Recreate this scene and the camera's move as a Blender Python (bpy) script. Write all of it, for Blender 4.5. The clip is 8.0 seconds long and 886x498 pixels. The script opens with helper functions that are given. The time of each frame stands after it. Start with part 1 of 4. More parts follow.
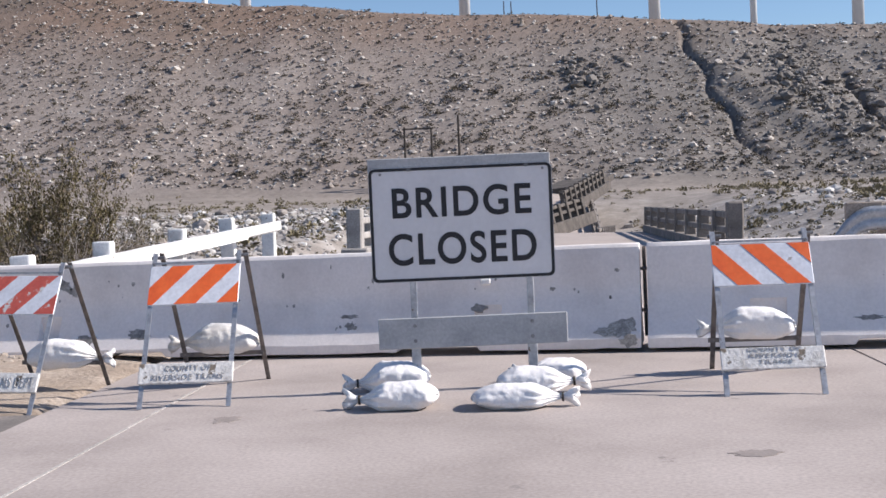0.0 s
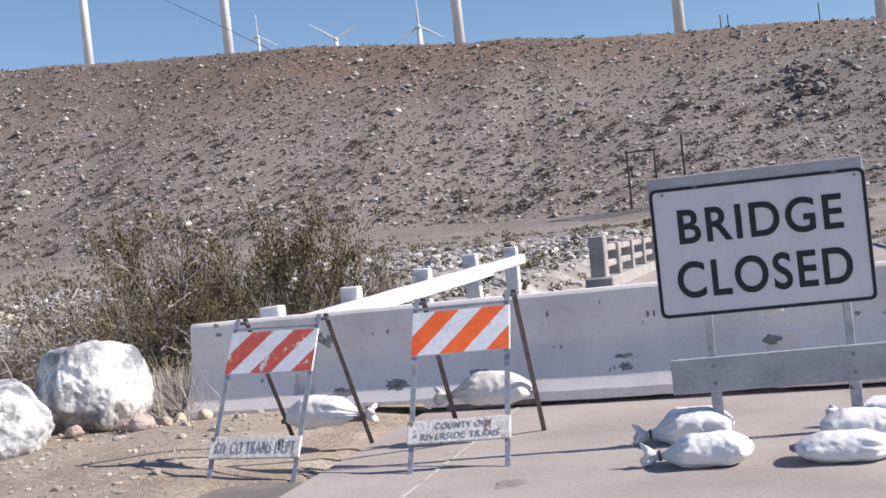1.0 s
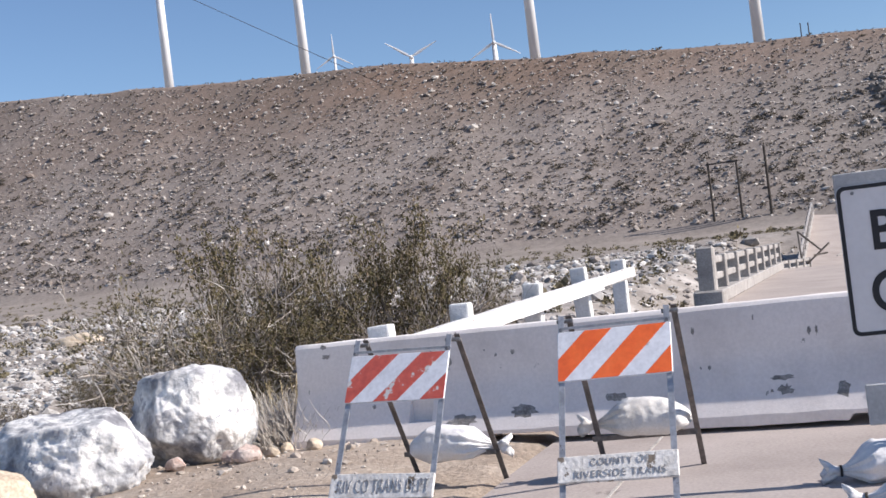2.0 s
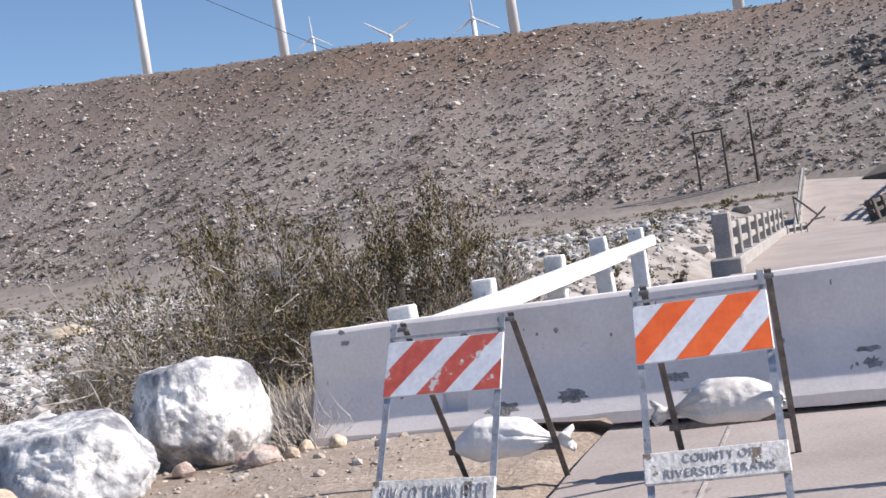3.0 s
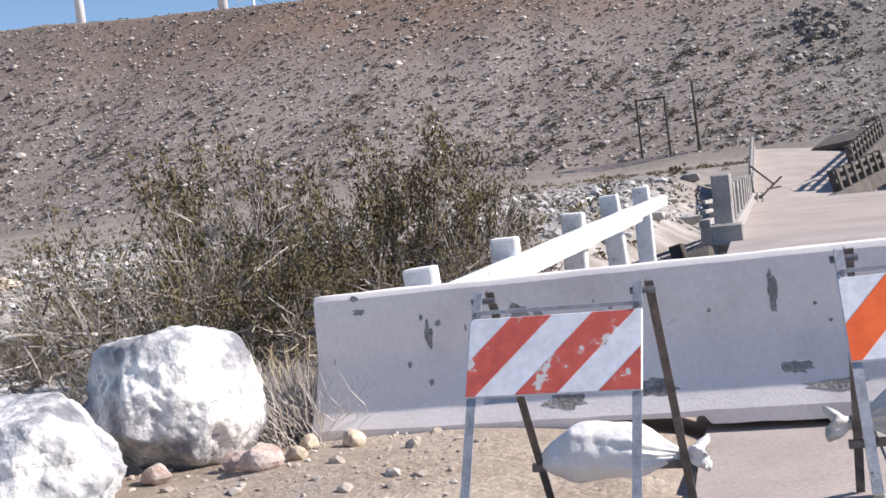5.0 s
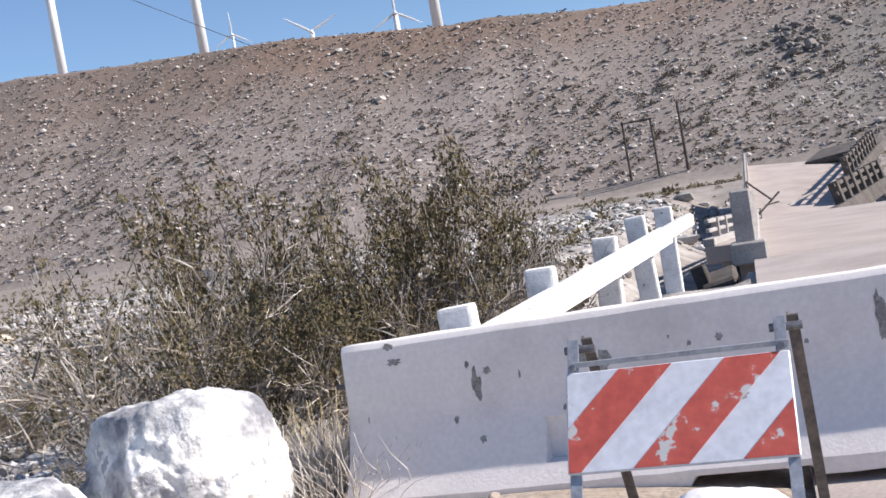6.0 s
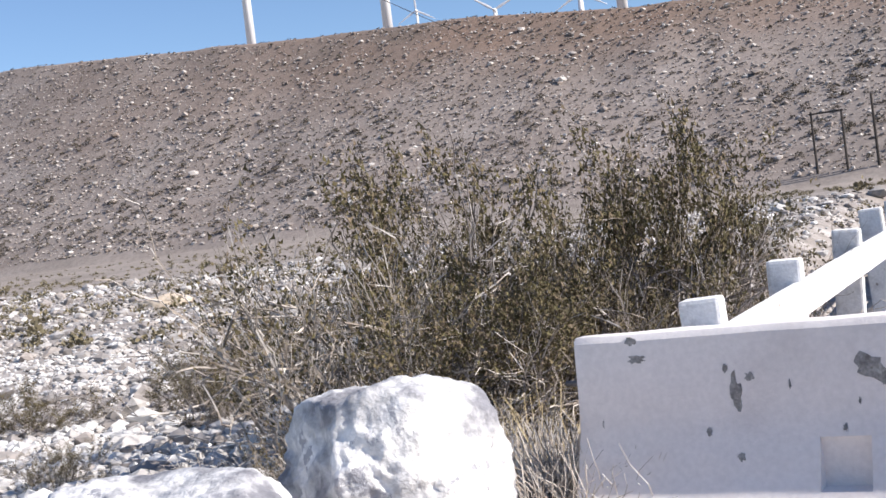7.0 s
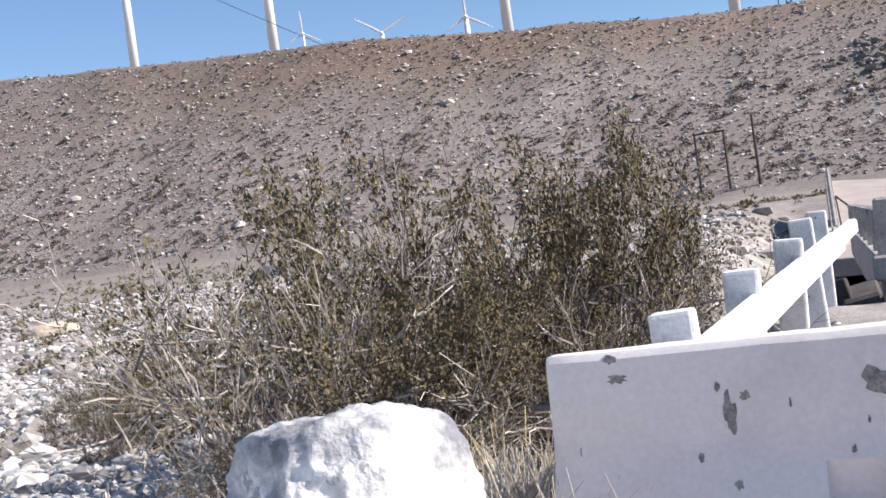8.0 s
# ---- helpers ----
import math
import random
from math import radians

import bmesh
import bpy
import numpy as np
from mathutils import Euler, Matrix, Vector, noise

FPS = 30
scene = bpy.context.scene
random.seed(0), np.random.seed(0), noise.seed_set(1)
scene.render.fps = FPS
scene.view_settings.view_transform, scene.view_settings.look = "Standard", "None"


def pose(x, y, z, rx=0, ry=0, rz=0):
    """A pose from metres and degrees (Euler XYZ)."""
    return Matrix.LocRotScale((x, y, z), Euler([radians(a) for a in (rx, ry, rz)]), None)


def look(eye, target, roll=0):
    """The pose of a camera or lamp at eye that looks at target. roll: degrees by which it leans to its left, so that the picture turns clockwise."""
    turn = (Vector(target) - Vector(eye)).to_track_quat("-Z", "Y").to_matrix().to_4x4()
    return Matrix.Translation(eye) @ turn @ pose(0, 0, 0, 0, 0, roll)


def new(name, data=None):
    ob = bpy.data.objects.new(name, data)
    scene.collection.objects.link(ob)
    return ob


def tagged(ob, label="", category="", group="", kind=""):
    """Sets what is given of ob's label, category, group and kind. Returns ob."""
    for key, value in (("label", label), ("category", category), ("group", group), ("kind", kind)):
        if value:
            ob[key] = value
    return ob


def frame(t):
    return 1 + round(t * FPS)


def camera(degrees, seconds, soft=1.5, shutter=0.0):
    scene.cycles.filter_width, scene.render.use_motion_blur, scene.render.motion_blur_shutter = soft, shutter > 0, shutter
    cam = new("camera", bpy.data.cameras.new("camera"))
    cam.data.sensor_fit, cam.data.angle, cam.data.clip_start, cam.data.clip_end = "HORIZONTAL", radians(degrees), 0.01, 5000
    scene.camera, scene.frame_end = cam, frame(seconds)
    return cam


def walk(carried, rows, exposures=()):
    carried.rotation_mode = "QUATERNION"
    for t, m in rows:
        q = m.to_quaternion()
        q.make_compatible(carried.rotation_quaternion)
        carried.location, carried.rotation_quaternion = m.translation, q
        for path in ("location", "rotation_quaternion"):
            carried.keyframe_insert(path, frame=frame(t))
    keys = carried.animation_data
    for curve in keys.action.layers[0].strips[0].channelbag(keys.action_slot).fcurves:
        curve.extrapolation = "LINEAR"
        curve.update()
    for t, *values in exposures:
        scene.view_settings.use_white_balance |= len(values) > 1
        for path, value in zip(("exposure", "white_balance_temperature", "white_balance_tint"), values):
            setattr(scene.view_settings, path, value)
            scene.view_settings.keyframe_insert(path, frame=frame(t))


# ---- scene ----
cam = camera(39.0, 8.0, soft=1.6)
PATH = [
    (0, (6.791, -10.271, 1.226), (6.394, -8.312, 1.158), -2.5),
    (0.5, (6.506, -9.843, 1.232), (5.930, -7.928, 1.199), -2.4),
    (1, (6.226, -9.460, 1.262), (5.489, -7.601, 1.267), -6.1),
    (1.2, (6.049, -9.328, 1.274), (5.260, -7.490, 1.288), -7.8),
    (1.5, (5.882, -9.122, 1.284), (5.064, -7.298, 1.318), -7.5),
    (1.7, (5.743, -8.961, 1.273), (4.905, -7.146, 1.316), -6.6),
    (2.8, (4.956, -8.187, 1.304), (4.073, -6.393, 1.346), -8.0),
    (3, (4.804, -7.970, 1.283), (3.975, -6.150, 1.291), -8.8),
    (3.2, (4.663, -7.820, 1.321), (3.822, -6.005, 1.321), -8.6),
    (3.5, (4.453, -7.645, 1.291), (3.582, -5.845, 1.256), -5.8),
    (4, (4.092, -7.283, 1.292), (3.335, -5.433, 1.211), -5.1),
    (4.5, (3.759, -6.866, 1.310), (3.002, -5.016, 1.243), -6.9),
    (4.7, (3.630, -6.737, 1.281), (2.875, -4.886, 1.203), -6.9),
    (5.8, (3.022, -5.918, 1.339), (2.332, -4.040, 1.328), -9.2),
    (6, (2.883, -5.773, 1.322), (2.163, -3.907, 1.305), -10.1),
    (6.2, (2.765, -5.647, 1.341), (2.047, -3.780, 1.327), -9.2),
    (6.5, (2.590, -5.454, 1.337), (1.878, -3.585, 1.319), -7.8),
    (6.7, (2.450, -5.263, 1.325), (1.646, -3.432, 1.325), -7.7),
    (7, (2.244, -5.156, 1.350), (1.277, -3.405, 1.343), -7.1),
    (7.2, (2.112, -5.116, 1.326), (1.105, -3.387, 1.284), -7.2),
    (7.5, (1.943, -5.093, 1.370), (0.959, -3.352, 1.360), -9.4),
    (7.7, (1.842, -4.940, 1.345), (0.943, -3.155, 1.322), -7.9),
    (8, (1.716, -4.759, 1.336), (0.911, -2.929, 1.342), -7.9),
]
walk(cam, [(t, look(eye, target, roll)) for t, eye, target, roll in PATH], exposures=[(0.0, 0.47, 6550, 14), (4.0, 0.54, 6550, 14), (8.0, 0.74, 6550, 14)])

# ---- sky and sun ----
SUN_EL, SUN_AZ = 35.0, 10.8
SUN = Vector((math.cos(radians(SUN_EL)) * math.cos(radians(SUN_AZ)), math.cos(radians(SUN_EL)) * math.sin(radians(SUN_AZ)), math.sin(radians(SUN_EL))))
world = bpy.data.worlds.new("sky")
scene.world = world
world.use_nodes = True
wn = world.node_tree
sky = wn.nodes.new("ShaderNodeTexSky")
sky.sky_type, sky.sun_disc = "NISHITA", False
sky.sun_elevation, sky.sun_rotation = radians(SUN_EL), radians(90 - SUN_AZ)
sky.air_density, sky.dust_density, sky.ozone_density, sky.altitude = 0.95, 0.05, 4.5, 300
wn.links.new(sky.outputs[0], wn.nodes["Background"].inputs[0])
wn.nodes["Background"].inputs[1].default_value = 0.092
lamp = bpy.data.lights.new("sun", "SUN")
lamp.energy, lamp.angle, lamp.color = 5.0, radians(0.53), (1.0, 0.95, 0.87)
new("sun", lamp).matrix_world = look(SUN * 60, (0, 0, 0))

# ---- materials ----


def material(name, colors, scale=6.0, fine=60.0, rough=0.85, bump=0.3, bump_scale=None, metal=0.0, distance=0.01, grain=0.35, spread=(0.3, 0.7), vary=0.0, chips=None, streak=None):
    """A surface with a broad stain noise through colors, a fine grain over it, and relief."""
    m = bpy.data.materials.new(name)
    m.use_nodes = True
    n, l = m.node_tree.nodes, m.node_tree.links
    b = n["Principled BSDF"]
    tc = n.new("ShaderNodeTexCoord")
    src = tc.outputs["Object"]
    big = n.new("ShaderNodeTexNoise")
    big.inputs["Scale"].default_value, big.inputs["Detail"].default_value, big.inputs["Roughness"].default_value = scale, 6, 0.6
    if streak:
        mp = n.new("ShaderNodeMapping")
        mp.inputs["Scale"].default_value = streak
        l.new(src, mp.inputs[0])
        l.new(mp.outputs[0], big.inputs["Vector"])
    else:
        l.new(src, big.inputs["Vector"])
    ramp = n.new("ShaderNodeValToRGB")
    while len(ramp.color_ramp.elements) < len(colors):
        ramp.color_ramp.elements.new(0.5)
    for k, (e, c) in enumerate(zip(ramp.color_ramp.elements, colors)):
        e.position = spread[0] + (spread[1] - spread[0]) * k / max(1, len(colors) - 1)
        e.color = (*c, 1)
    l.new(big.outputs["Fac"], ramp.inputs[0])
    small = n.new("ShaderNodeTexNoise")
    small.inputs["Scale"].default_value, small.inputs["Detail"].default_value = fine, 4
    l.new(src, small.inputs["Vector"])
    gr = n.new("ShaderNodeMapRange")
    gr.inputs["From Min"].default_value, gr.inputs["From Max"].default_value = 0.3, 0.7
    gr.inputs["To Min"].default_value, gr.inputs["To Max"].default_value = 1 - grain, 1 + grain
    l.new(small.outputs["Fac"], gr.inputs["Value"])
    mul = n.new("ShaderNodeMixRGB")
    mul.blend_type, mul.inputs[0].default_value = "MULTIPLY", 1.0
    l.new(ramp.outputs[0], mul.inputs[1])
    l.new(gr.outputs[0], mul.inputs[2])
    out = mul.outputs[0]
    if vary:
        oi = n.new("ShaderNodeObjectInfo")
        vr = n.new("ShaderNodeMapRange")
        vr.inputs["To Min"].default_value, vr.inputs["To Max"].default_value = 1 - vary, 1 + vary
        l.new(oi.outputs["Random"], vr.inputs["Value"])
        m2 = n.new("ShaderNodeMixRGB")
        m2.blend_type, m2.inputs[0].default_value = "MULTIPLY", 1.0
        l.new(out, m2.inputs[1])
        l.new(vr.outputs[0], m2.inputs[2])
        out = m2.outputs[0]
    if chips:
        color, cscale, limit = chips
        ch = n.new("ShaderNodeTexNoise")
        ch.inputs["Scale"].default_value, ch.inputs["Detail"].default_value, ch.inputs["Roughness"].default_value = cscale, 8, 0.65
        l.new(src, ch.inputs["Vector"])
        th = n.new("ShaderNodeMapRange")
        th.inputs["From Min"].default_value, th.inputs["From Max"].default_value = limit, limit + 0.025
        l.new(ch.outputs["Fac"], th.inputs["Value"])
        m3 = n.new("ShaderNodeMixRGB")
        m3.inputs[2].default_value = (*color, 1)
        l.new(th.outputs[0], m3.inputs[0])
        l.new(out, m3.inputs[1])
        out = m3.outputs[0]
    l.new(out, b.inputs["Base Color"])
    b.inputs["Roughness"].default_value, b.inputs["Metallic"].default_value = rough, metal
    if bump:
        bp = n.new("ShaderNodeBump")
        bp.inputs["Strength"].default_value, bp.inputs["Distance"].default_value = bump, distance
        bs = n.new("ShaderNodeTexNoise")
        bs.inputs["Scale"].default_value, bs.inputs["Detail"].default_value = bump_scale or fine, 6
        l.new(src, bs.inputs["Vector"])
        l.new(bs.outputs["Fac"], bp.inputs["Height"])
        l.new(bp.outputs[0], b.inputs["Normal"])
    return m


def island_material(name, colors, rough=0.9):
    """Colour by piece of a joined mesh."""
    m = bpy.data.materials.new(name)
    m.use_nodes = True
    n, l = m.node_tree.nodes, m.node_tree.links
    b = n["Principled BSDF"]
    g = n.new("ShaderNodeNewGeometry")
    ramp = n.new("ShaderNodeValToRGB")
    while len(ramp.color_ramp.elements) < len(colors):
        ramp.color_ramp.elements.new(0.5)
    for k, (e, c) in enumerate(zip(ramp.color_ramp.elements, colors)):
        e.position, e.color = k / max(1, len(colors) - 1), (*c, 1)
    l.new(g.outputs["Random Per Island"], ramp.inputs[0])
    tc = n.new("ShaderNodeTexCoord")
    small = n.new("ShaderNodeTexNoise")
    small.inputs["Scale"].default_value = 9
    l.new(tc.outputs["Object"], small.inputs["Vector"])
    gr = n.new("ShaderNodeMapRange")
    gr.inputs["To Min"].default_value, gr.inputs["To Max"].default_value = 0.6, 1.4
    l.new(small.outputs["Fac"], gr.inputs["Value"])
    mul = n.new("ShaderNodeMixRGB")
    mul.blend_type, mul.inputs[0].default_value = "MULTIPLY", 1.0
    l.new(ramp.outputs[0], mul.inputs[1])
    l.new(gr.outputs[0], mul.inputs[2])
    l.new(mul.outputs[0], b.inputs["Base Color"])
    b.inputs["Roughness"].default_value = rough
    return m


M_ROAD = material("worn_concrete_pavement", [(0.295, 0.254, 0.235), (0.375, 0.325, 0.302), (0.43, 0.376, 0.352)], 0.8, 45, 0.88, 0.35, 120, grain=0.14, distance=0.004, chips=((0.25, 0.22, 0.205), 1.7, 0.66))
M_ASPHALT = material("sandy_asphalt", [(0.12, 0.108, 0.10), (0.19, 0.168, 0.155), (0.29, 0.25, 0.225)], 1.3, 60, 0.92, 0.5, 140, grain=0.25, distance=0.006)
M_STAIN = material("oily_road_stain", [(0.23, 0.198, 0.183), (0.29, 0.25, 0.232)], 6, 50, 0.85, 0.2, 100, grain=0.12)
M_JOINT = material("joint_filler", [(0.28, 0.26, 0.24), (0.52, 0.485, 0.46)], 4, 50, 0.95, 0.3)
M_KRAIL = material("worn_white_barrier_concrete", [(0.69, 0.635, 0.61), (0.80, 0.745, 0.72), (0.84, 0.785, 0.76)], 1.6, 40, 0.85, 0.30, 70, grain=0.05, distance=0.006, chips=((0.36, 0.34, 0.325), 6.5, 0.70))
M_CHIP = material("bare_concrete", [(0.17, 0.16, 0.155), (0.28, 0.265, 0.255), (0.42, 0.40, 0.38)], 14, 70, 0.95, 0.8, 60, grain=0.3)
M_AGG = material("broken_aggregate", [(0.24, 0.225, 0.21), (0.36, 0.34, 0.32), (0.52, 0.49, 0.46)], 22, 90, 0.95, 0.5, 45, grain=0.4, distance=0.01)
M_WHITEWOOD = material("peeling_white_wood", [(0.58, 0.565, 0.55), (0.79, 0.78, 0.77), (0.84, 0.83, 0.82)], 5, 50, 0.8, 0.5, 40, grain=0.10, chips=((0.30, 0.265, 0.24), 9, 0.66), streak=(1, 0.4, 1))
M_BOARD = material("weathered_white_board", [(0.42, 0.39, 0.36), (0.66, 0.64, 0.62), (0.74, 0.72, 0.70)], 9, 60, 0.85, 0.5, 50, grain=0.16, chips=((0.19, 0.155, 0.125), 9, 0.60))
M_PLANK = material("gray_painted_plank", [(0.31, 0.315, 0.33), (0.39, 0.395, 0.41), (0.45, 0.45, 0.46)], 4, 50, 0.7, 0.25, 60, grain=0.1)
M_SIGN = material("white_sign_sheeting", [(0.60, 0.585, 0.60), (0.66, 0.645, 0.66), (0.70, 0.685, 0.70)], 3, 30, 0.5, 0.06, 30, grain=0.03)
M_BLACK = material("black_sign_ink", [(0.008, 0.008, 0.012), (0.016, 0.016, 0.022)], 8, 40, 0.55, 0.05, grain=0.1)
M_STENCIL = material("faded_stencil_paint", [(0.15, 0.15, 0.16), (0.27, 0.265, 0.27), (0.50, 0.48, 0.47)], 16, 60, 0.8, 0.1, grain=0.2, chips=((0.62, 0.60, 0.58), 34, 0.53))
M_ORANGE = material("orange_reflective_stripe", [(0.66, 0.10, 0.03), (0.80, 0.14, 0.035), (0.84, 0.17, 0.05)], 6, 40, 0.45, 0.05, grain=0.05)
M_RED = material("faded_red_stripe", [(0.42, 0.075, 0.06), (0.52, 0.10, 0.075), (0.56, 0.14, 0.11)], 8, 40, 0.55, 0.08, grain=0.10, chips=((0.55, 0.54, 0.54), 8, 0.565))
M_PANEL = material("reflective_white_panel", [(0.52, 0.54, 0.60), (0.64, 0.66, 0.72), (0.70, 0.72, 0.78)], 5, 40, 0.45, 0.05, grain=0.07, chips=((0.36, 0.34, 0.33), 9, 0.665))
M_STEEL = material("dull_galvanised_steel", [(0.30, 0.31, 0.34), (0.42, 0.43, 0.46), (0.52, 0.53, 0.56)], 12, 60, 0.5, 0.15, 60, metal=0.6, grain=0.15, chips=((0.12, 0.075, 0.05), 14, 0.66))
M_DARKSTEEL = material("rusty_dark_steel", [(0.09, 0.08, 0.078), (0.16, 0.145, 0.14), (0.25, 0.21, 0.19)], 14, 60, 0.6, 0.2, 60, metal=0.4, grain=0.2)
M_BOLT = material("grey_bolt", [(0.16, 0.16, 0.17), (0.28, 0.28, 0.29)], 20, 60, 0.5, 0.1, metal=0.7)
M_BAG = material("white_woven_sandbag", [(0.66, 0.645, 0.65), (0.76, 0.745, 0.75), (0.80, 0.79, 0.79)], 4, 90, 0.75, 0.5, 18, grain=0.06, distance=0.02)
M_BAGDIRTY = material("dusty_woven_sandbag", [(0.52, 0.49, 0.46), (0.64, 0.62, 0.60), (0.72, 0.70, 0.69)], 4, 90, 0.8, 0.5, 18, grain=0.08, distance=0.02)
M_BOULDER = material("white_granite_boulder", [(0.20, 0.20, 0.22), (0.42, 0.42, 0.43), (0.66, 0.65, 0.64), (0.78, 0.765, 0.745)], 3.0, 22, 0.9, 0.6, 30, grain=0.20, distance=0.02, spread=(0.37, 0.60), chips=((0.36, 0.36, 0.385), 7.0, 0.60))
M_TANROCK = material("tan_granite_rock", [(0.36, 0.28, 0.21), (0.52, 0.43, 0.33), (0.60, 0.52, 0.42)], 5, 40, 0.9, 0.6, 30, grain=0.2)
M_PINKROCK = material("pink_stone", [(0.34, 0.22, 0.18), (0.48, 0.375, 0.33), (0.60, 0.53, 0.49)], 7, 40, 0.9, 0.6, 30, grain=0.25)
# dark blue-grey that stands for shadow on a bank of the wash
M_BANKSHADE = material("bank_shade_grey", [(0.045, 0.045, 0.055), (0.08, 0.08, 0.095), (0.13, 0.13, 0.14)], 2, 12, 0.9, 0.5, 8, grain=0.2)
M_DECK = material("bridge_deck_concrete", [(0.30, 0.256, 0.232), (0.375, 0.322, 0.294), (0.42, 0.362, 0.33)], 0.5, 20, 0.9, 0.3, 40, grain=0.12)
M_RAIL = material("aged_bridge_concrete", [(0.24, 0.222, 0.21), (0.34, 0.318, 0.302), (0.43, 0.405, 0.388)], 2.5, 30, 0.9, 0.4, 40, grain=0.18)
# browner M_RAIL, also darkened for the parapet side turned from the sun
M_SHADEDRAIL = material("brown_shaded_parapet", [(0.13, 0.112, 0.10), (0.20, 0.175, 0.158), (0.28, 0.25, 0.228)], 2.5, 30, 0.9, 0.4, 40, grain=0.18)
# brown wreck concrete, darkened to carry the shade of its sunless faces
M_RUBBLE = material("brown_shaded_concrete", [(0.05, 0.042, 0.038), (0.09, 0.077, 0.068), (0.14, 0.12, 0.108)], 2.0, 25, 0.95, 0.5, 30, grain=0.25)
M_POLE = material("dark_weathered_pole", [(0.035, 0.028, 0.024), (0.07, 0.058, 0.05)], 3, 30, 0.9, 0.2)
M_PALEPOLE = material("pale_wood_pole", [(0.26, 0.215, 0.18), (0.34, 0.29, 0.25)], 3, 30, 0.9, 0.2)
M_TOWER = material("white_tower_paint", [(0.68, 0.68, 0.69), (0.76, 0.76, 0.77)], 0.2, 3, 0.5, 0.0, grain=0.02)
M_LEAF = island_material("creosote_leaf", [(0.070, 0.060, 0.022), (0.105, 0.087, 0.036), (0.13, 0.101, 0.054), (0.16, 0.118, 0.082)])
M_TWIG = island_material("grey_twig", [(0.07, 0.057, 0.050), (0.13, 0.108, 0.096), (0.22, 0.19, 0.172), (0.48, 0.44, 0.415)])
M_DEADTWIG = island_material("bleached_dead_twig", [(0.20, 0.165, 0.135), (0.34, 0.295, 0.255), (0.56, 0.52, 0.475)])
M_PALETWIG = island_material("white_dead_twig", [(0.28, 0.235, 0.20), (0.48, 0.43, 0.385), (0.66, 0.62, 0.575)])
M_STRAW = island_material("dry_straw", [(0.36, 0.28, 0.15), (0.48, 0.39, 0.23), (0.55, 0.47, 0.31)])
M_WASHROCK = island_material("pale_wash_rock", [(0.17, 0.155, 0.145), (0.34, 0.32, 0.30), (0.56, 0.54, 0.525), (0.24, 0.205, 0.18), (0.66, 0.645, 0.63), (0.20, 0.18, 0.168), (0.30, 0.27, 0.25)])
M_PALESTONE = island_material("white_wash_stone", [(0.36, 0.34, 0.325), (0.52, 0.505, 0.49), (0.64, 0.63, 0.62), (0.27, 0.245, 0.228)])
M_HILLROCK = island_material("hill_rock", [(0.17, 0.14, 0.122), (0.30, 0.26, 0.235), (0.46, 0.42, 0.39), (0.22, 0.175, 0.148), (0.62, 0.585, 0.55), (0.25, 0.21, 0.19)])
M_SCRUB = island_material("desert_scrub", [(0.070, 0.060, 0.045), (0.105, 0.088, 0.068), (0.15, 0.125, 0.10)])
M_GREYSCRUB = island_material("grey_wash_scrub", [(0.11, 0.093, 0.058), (0.165, 0.14, 0.088), (0.22, 0.185, 0.105)])
M_OUTCROP = island_material("dark_outcrop_rock", [(0.12, 0.108, 0.10), (0.17, 0.154, 0.143), (0.24, 0.22, 0.204)])
M_GRAVEL = island_material("shoulder_gravel", [(0.30, 0.255, 0.215), (0.42, 0.36, 0.31), (0.55, 0.50, 0.45)])

# ---- small builders ----


def part(name, bm, mat, parent=None, label="", smooth=False):
    me = bpy.data.meshes.new(name)
    bm.normal_update()
    bm.to_mesh(me)
    bm.free()
    me.materials.append(mat)
    if smooth:
        me.polygons.foreach_set("use_smooth", [True] * len(me.polygons))
    ob = new(name, me)
    ob.parent = parent
    if label:
        tagged(ob, label)
    return ob


def thing(name, m, label, category, group="", kind=""):
    ob = new(name)
    ob.empty_display_size = 0.2
    ob.matrix_world = m
    return tagged(ob, label, category, group, kind)


def box(size, at=(0, 0, 0), turn=(0, 0, 0), bevel=0.0, bm=None, segments=1):
    own = bmesh.new()
    bmesh.ops.create_cube(own, size=1)
    bmesh.ops.scale(own, vec=size, verts=own.verts)
    if bevel:
        bmesh.ops.bevel(own, geom=own.edges[:], offset=bevel, segments=segments, affect="EDGES", profile=0.6)
    bmesh.ops.transform(own, matrix=pose(*at, *turn), verts=own.verts)
    if bm is None:
        return own
    me = bpy.data.meshes.new("tmp")
    own.to_mesh(me)
    own.free()
    bm.from_mesh(me)
    bpy.data.meshes.remove(me)
    return bm


def bar(a, b, w, d, bevel=0.0, bm=None):
    """A bar of section w x d from a to b, w lying across (local x)."""
    a, b = Vector(a), Vector(b)
    own = box((w, d, (b - a).length), bevel=bevel)
    z = (b - a).normalized()
    x = Vector((1, 0, 0)) if abs(z.x) < 0.9 else Vector((0, 1, 0))
    y = z.cross(x).normalized()
    x = y.cross(z)
    rot = Matrix((x, y, z)).transposed().to_4x4()
    bmesh.ops.transform(own, matrix=Matrix.Translation((a + b) / 2) @ rot, verts=own.verts)
    if bm is None:
        return own
    me = bpy.data.meshes.new("tmp")
    own.to_mesh(me)
    own.free()
    bm.from_mesh(me)
    bpy.data.meshes.remove(me)
    return bm


def tube(a, b, r1, r2=None, sides=10):
    a, b = Vector(a), Vector(b)
    own = bmesh.new()
    bmesh.ops.create_cone(own, cap_ends=True, segments=sides, radius1=r1, radius2=r1 if r2 is None else r2, depth=(b - a).length)
    rot = (b - a).to_track_quat("Z", "Y").to_matrix().to_4x4()
    bmesh.ops.transform(own, matrix=Matrix.Translation((a + b) / 2) @ rot, verts=own.verts)
    return own


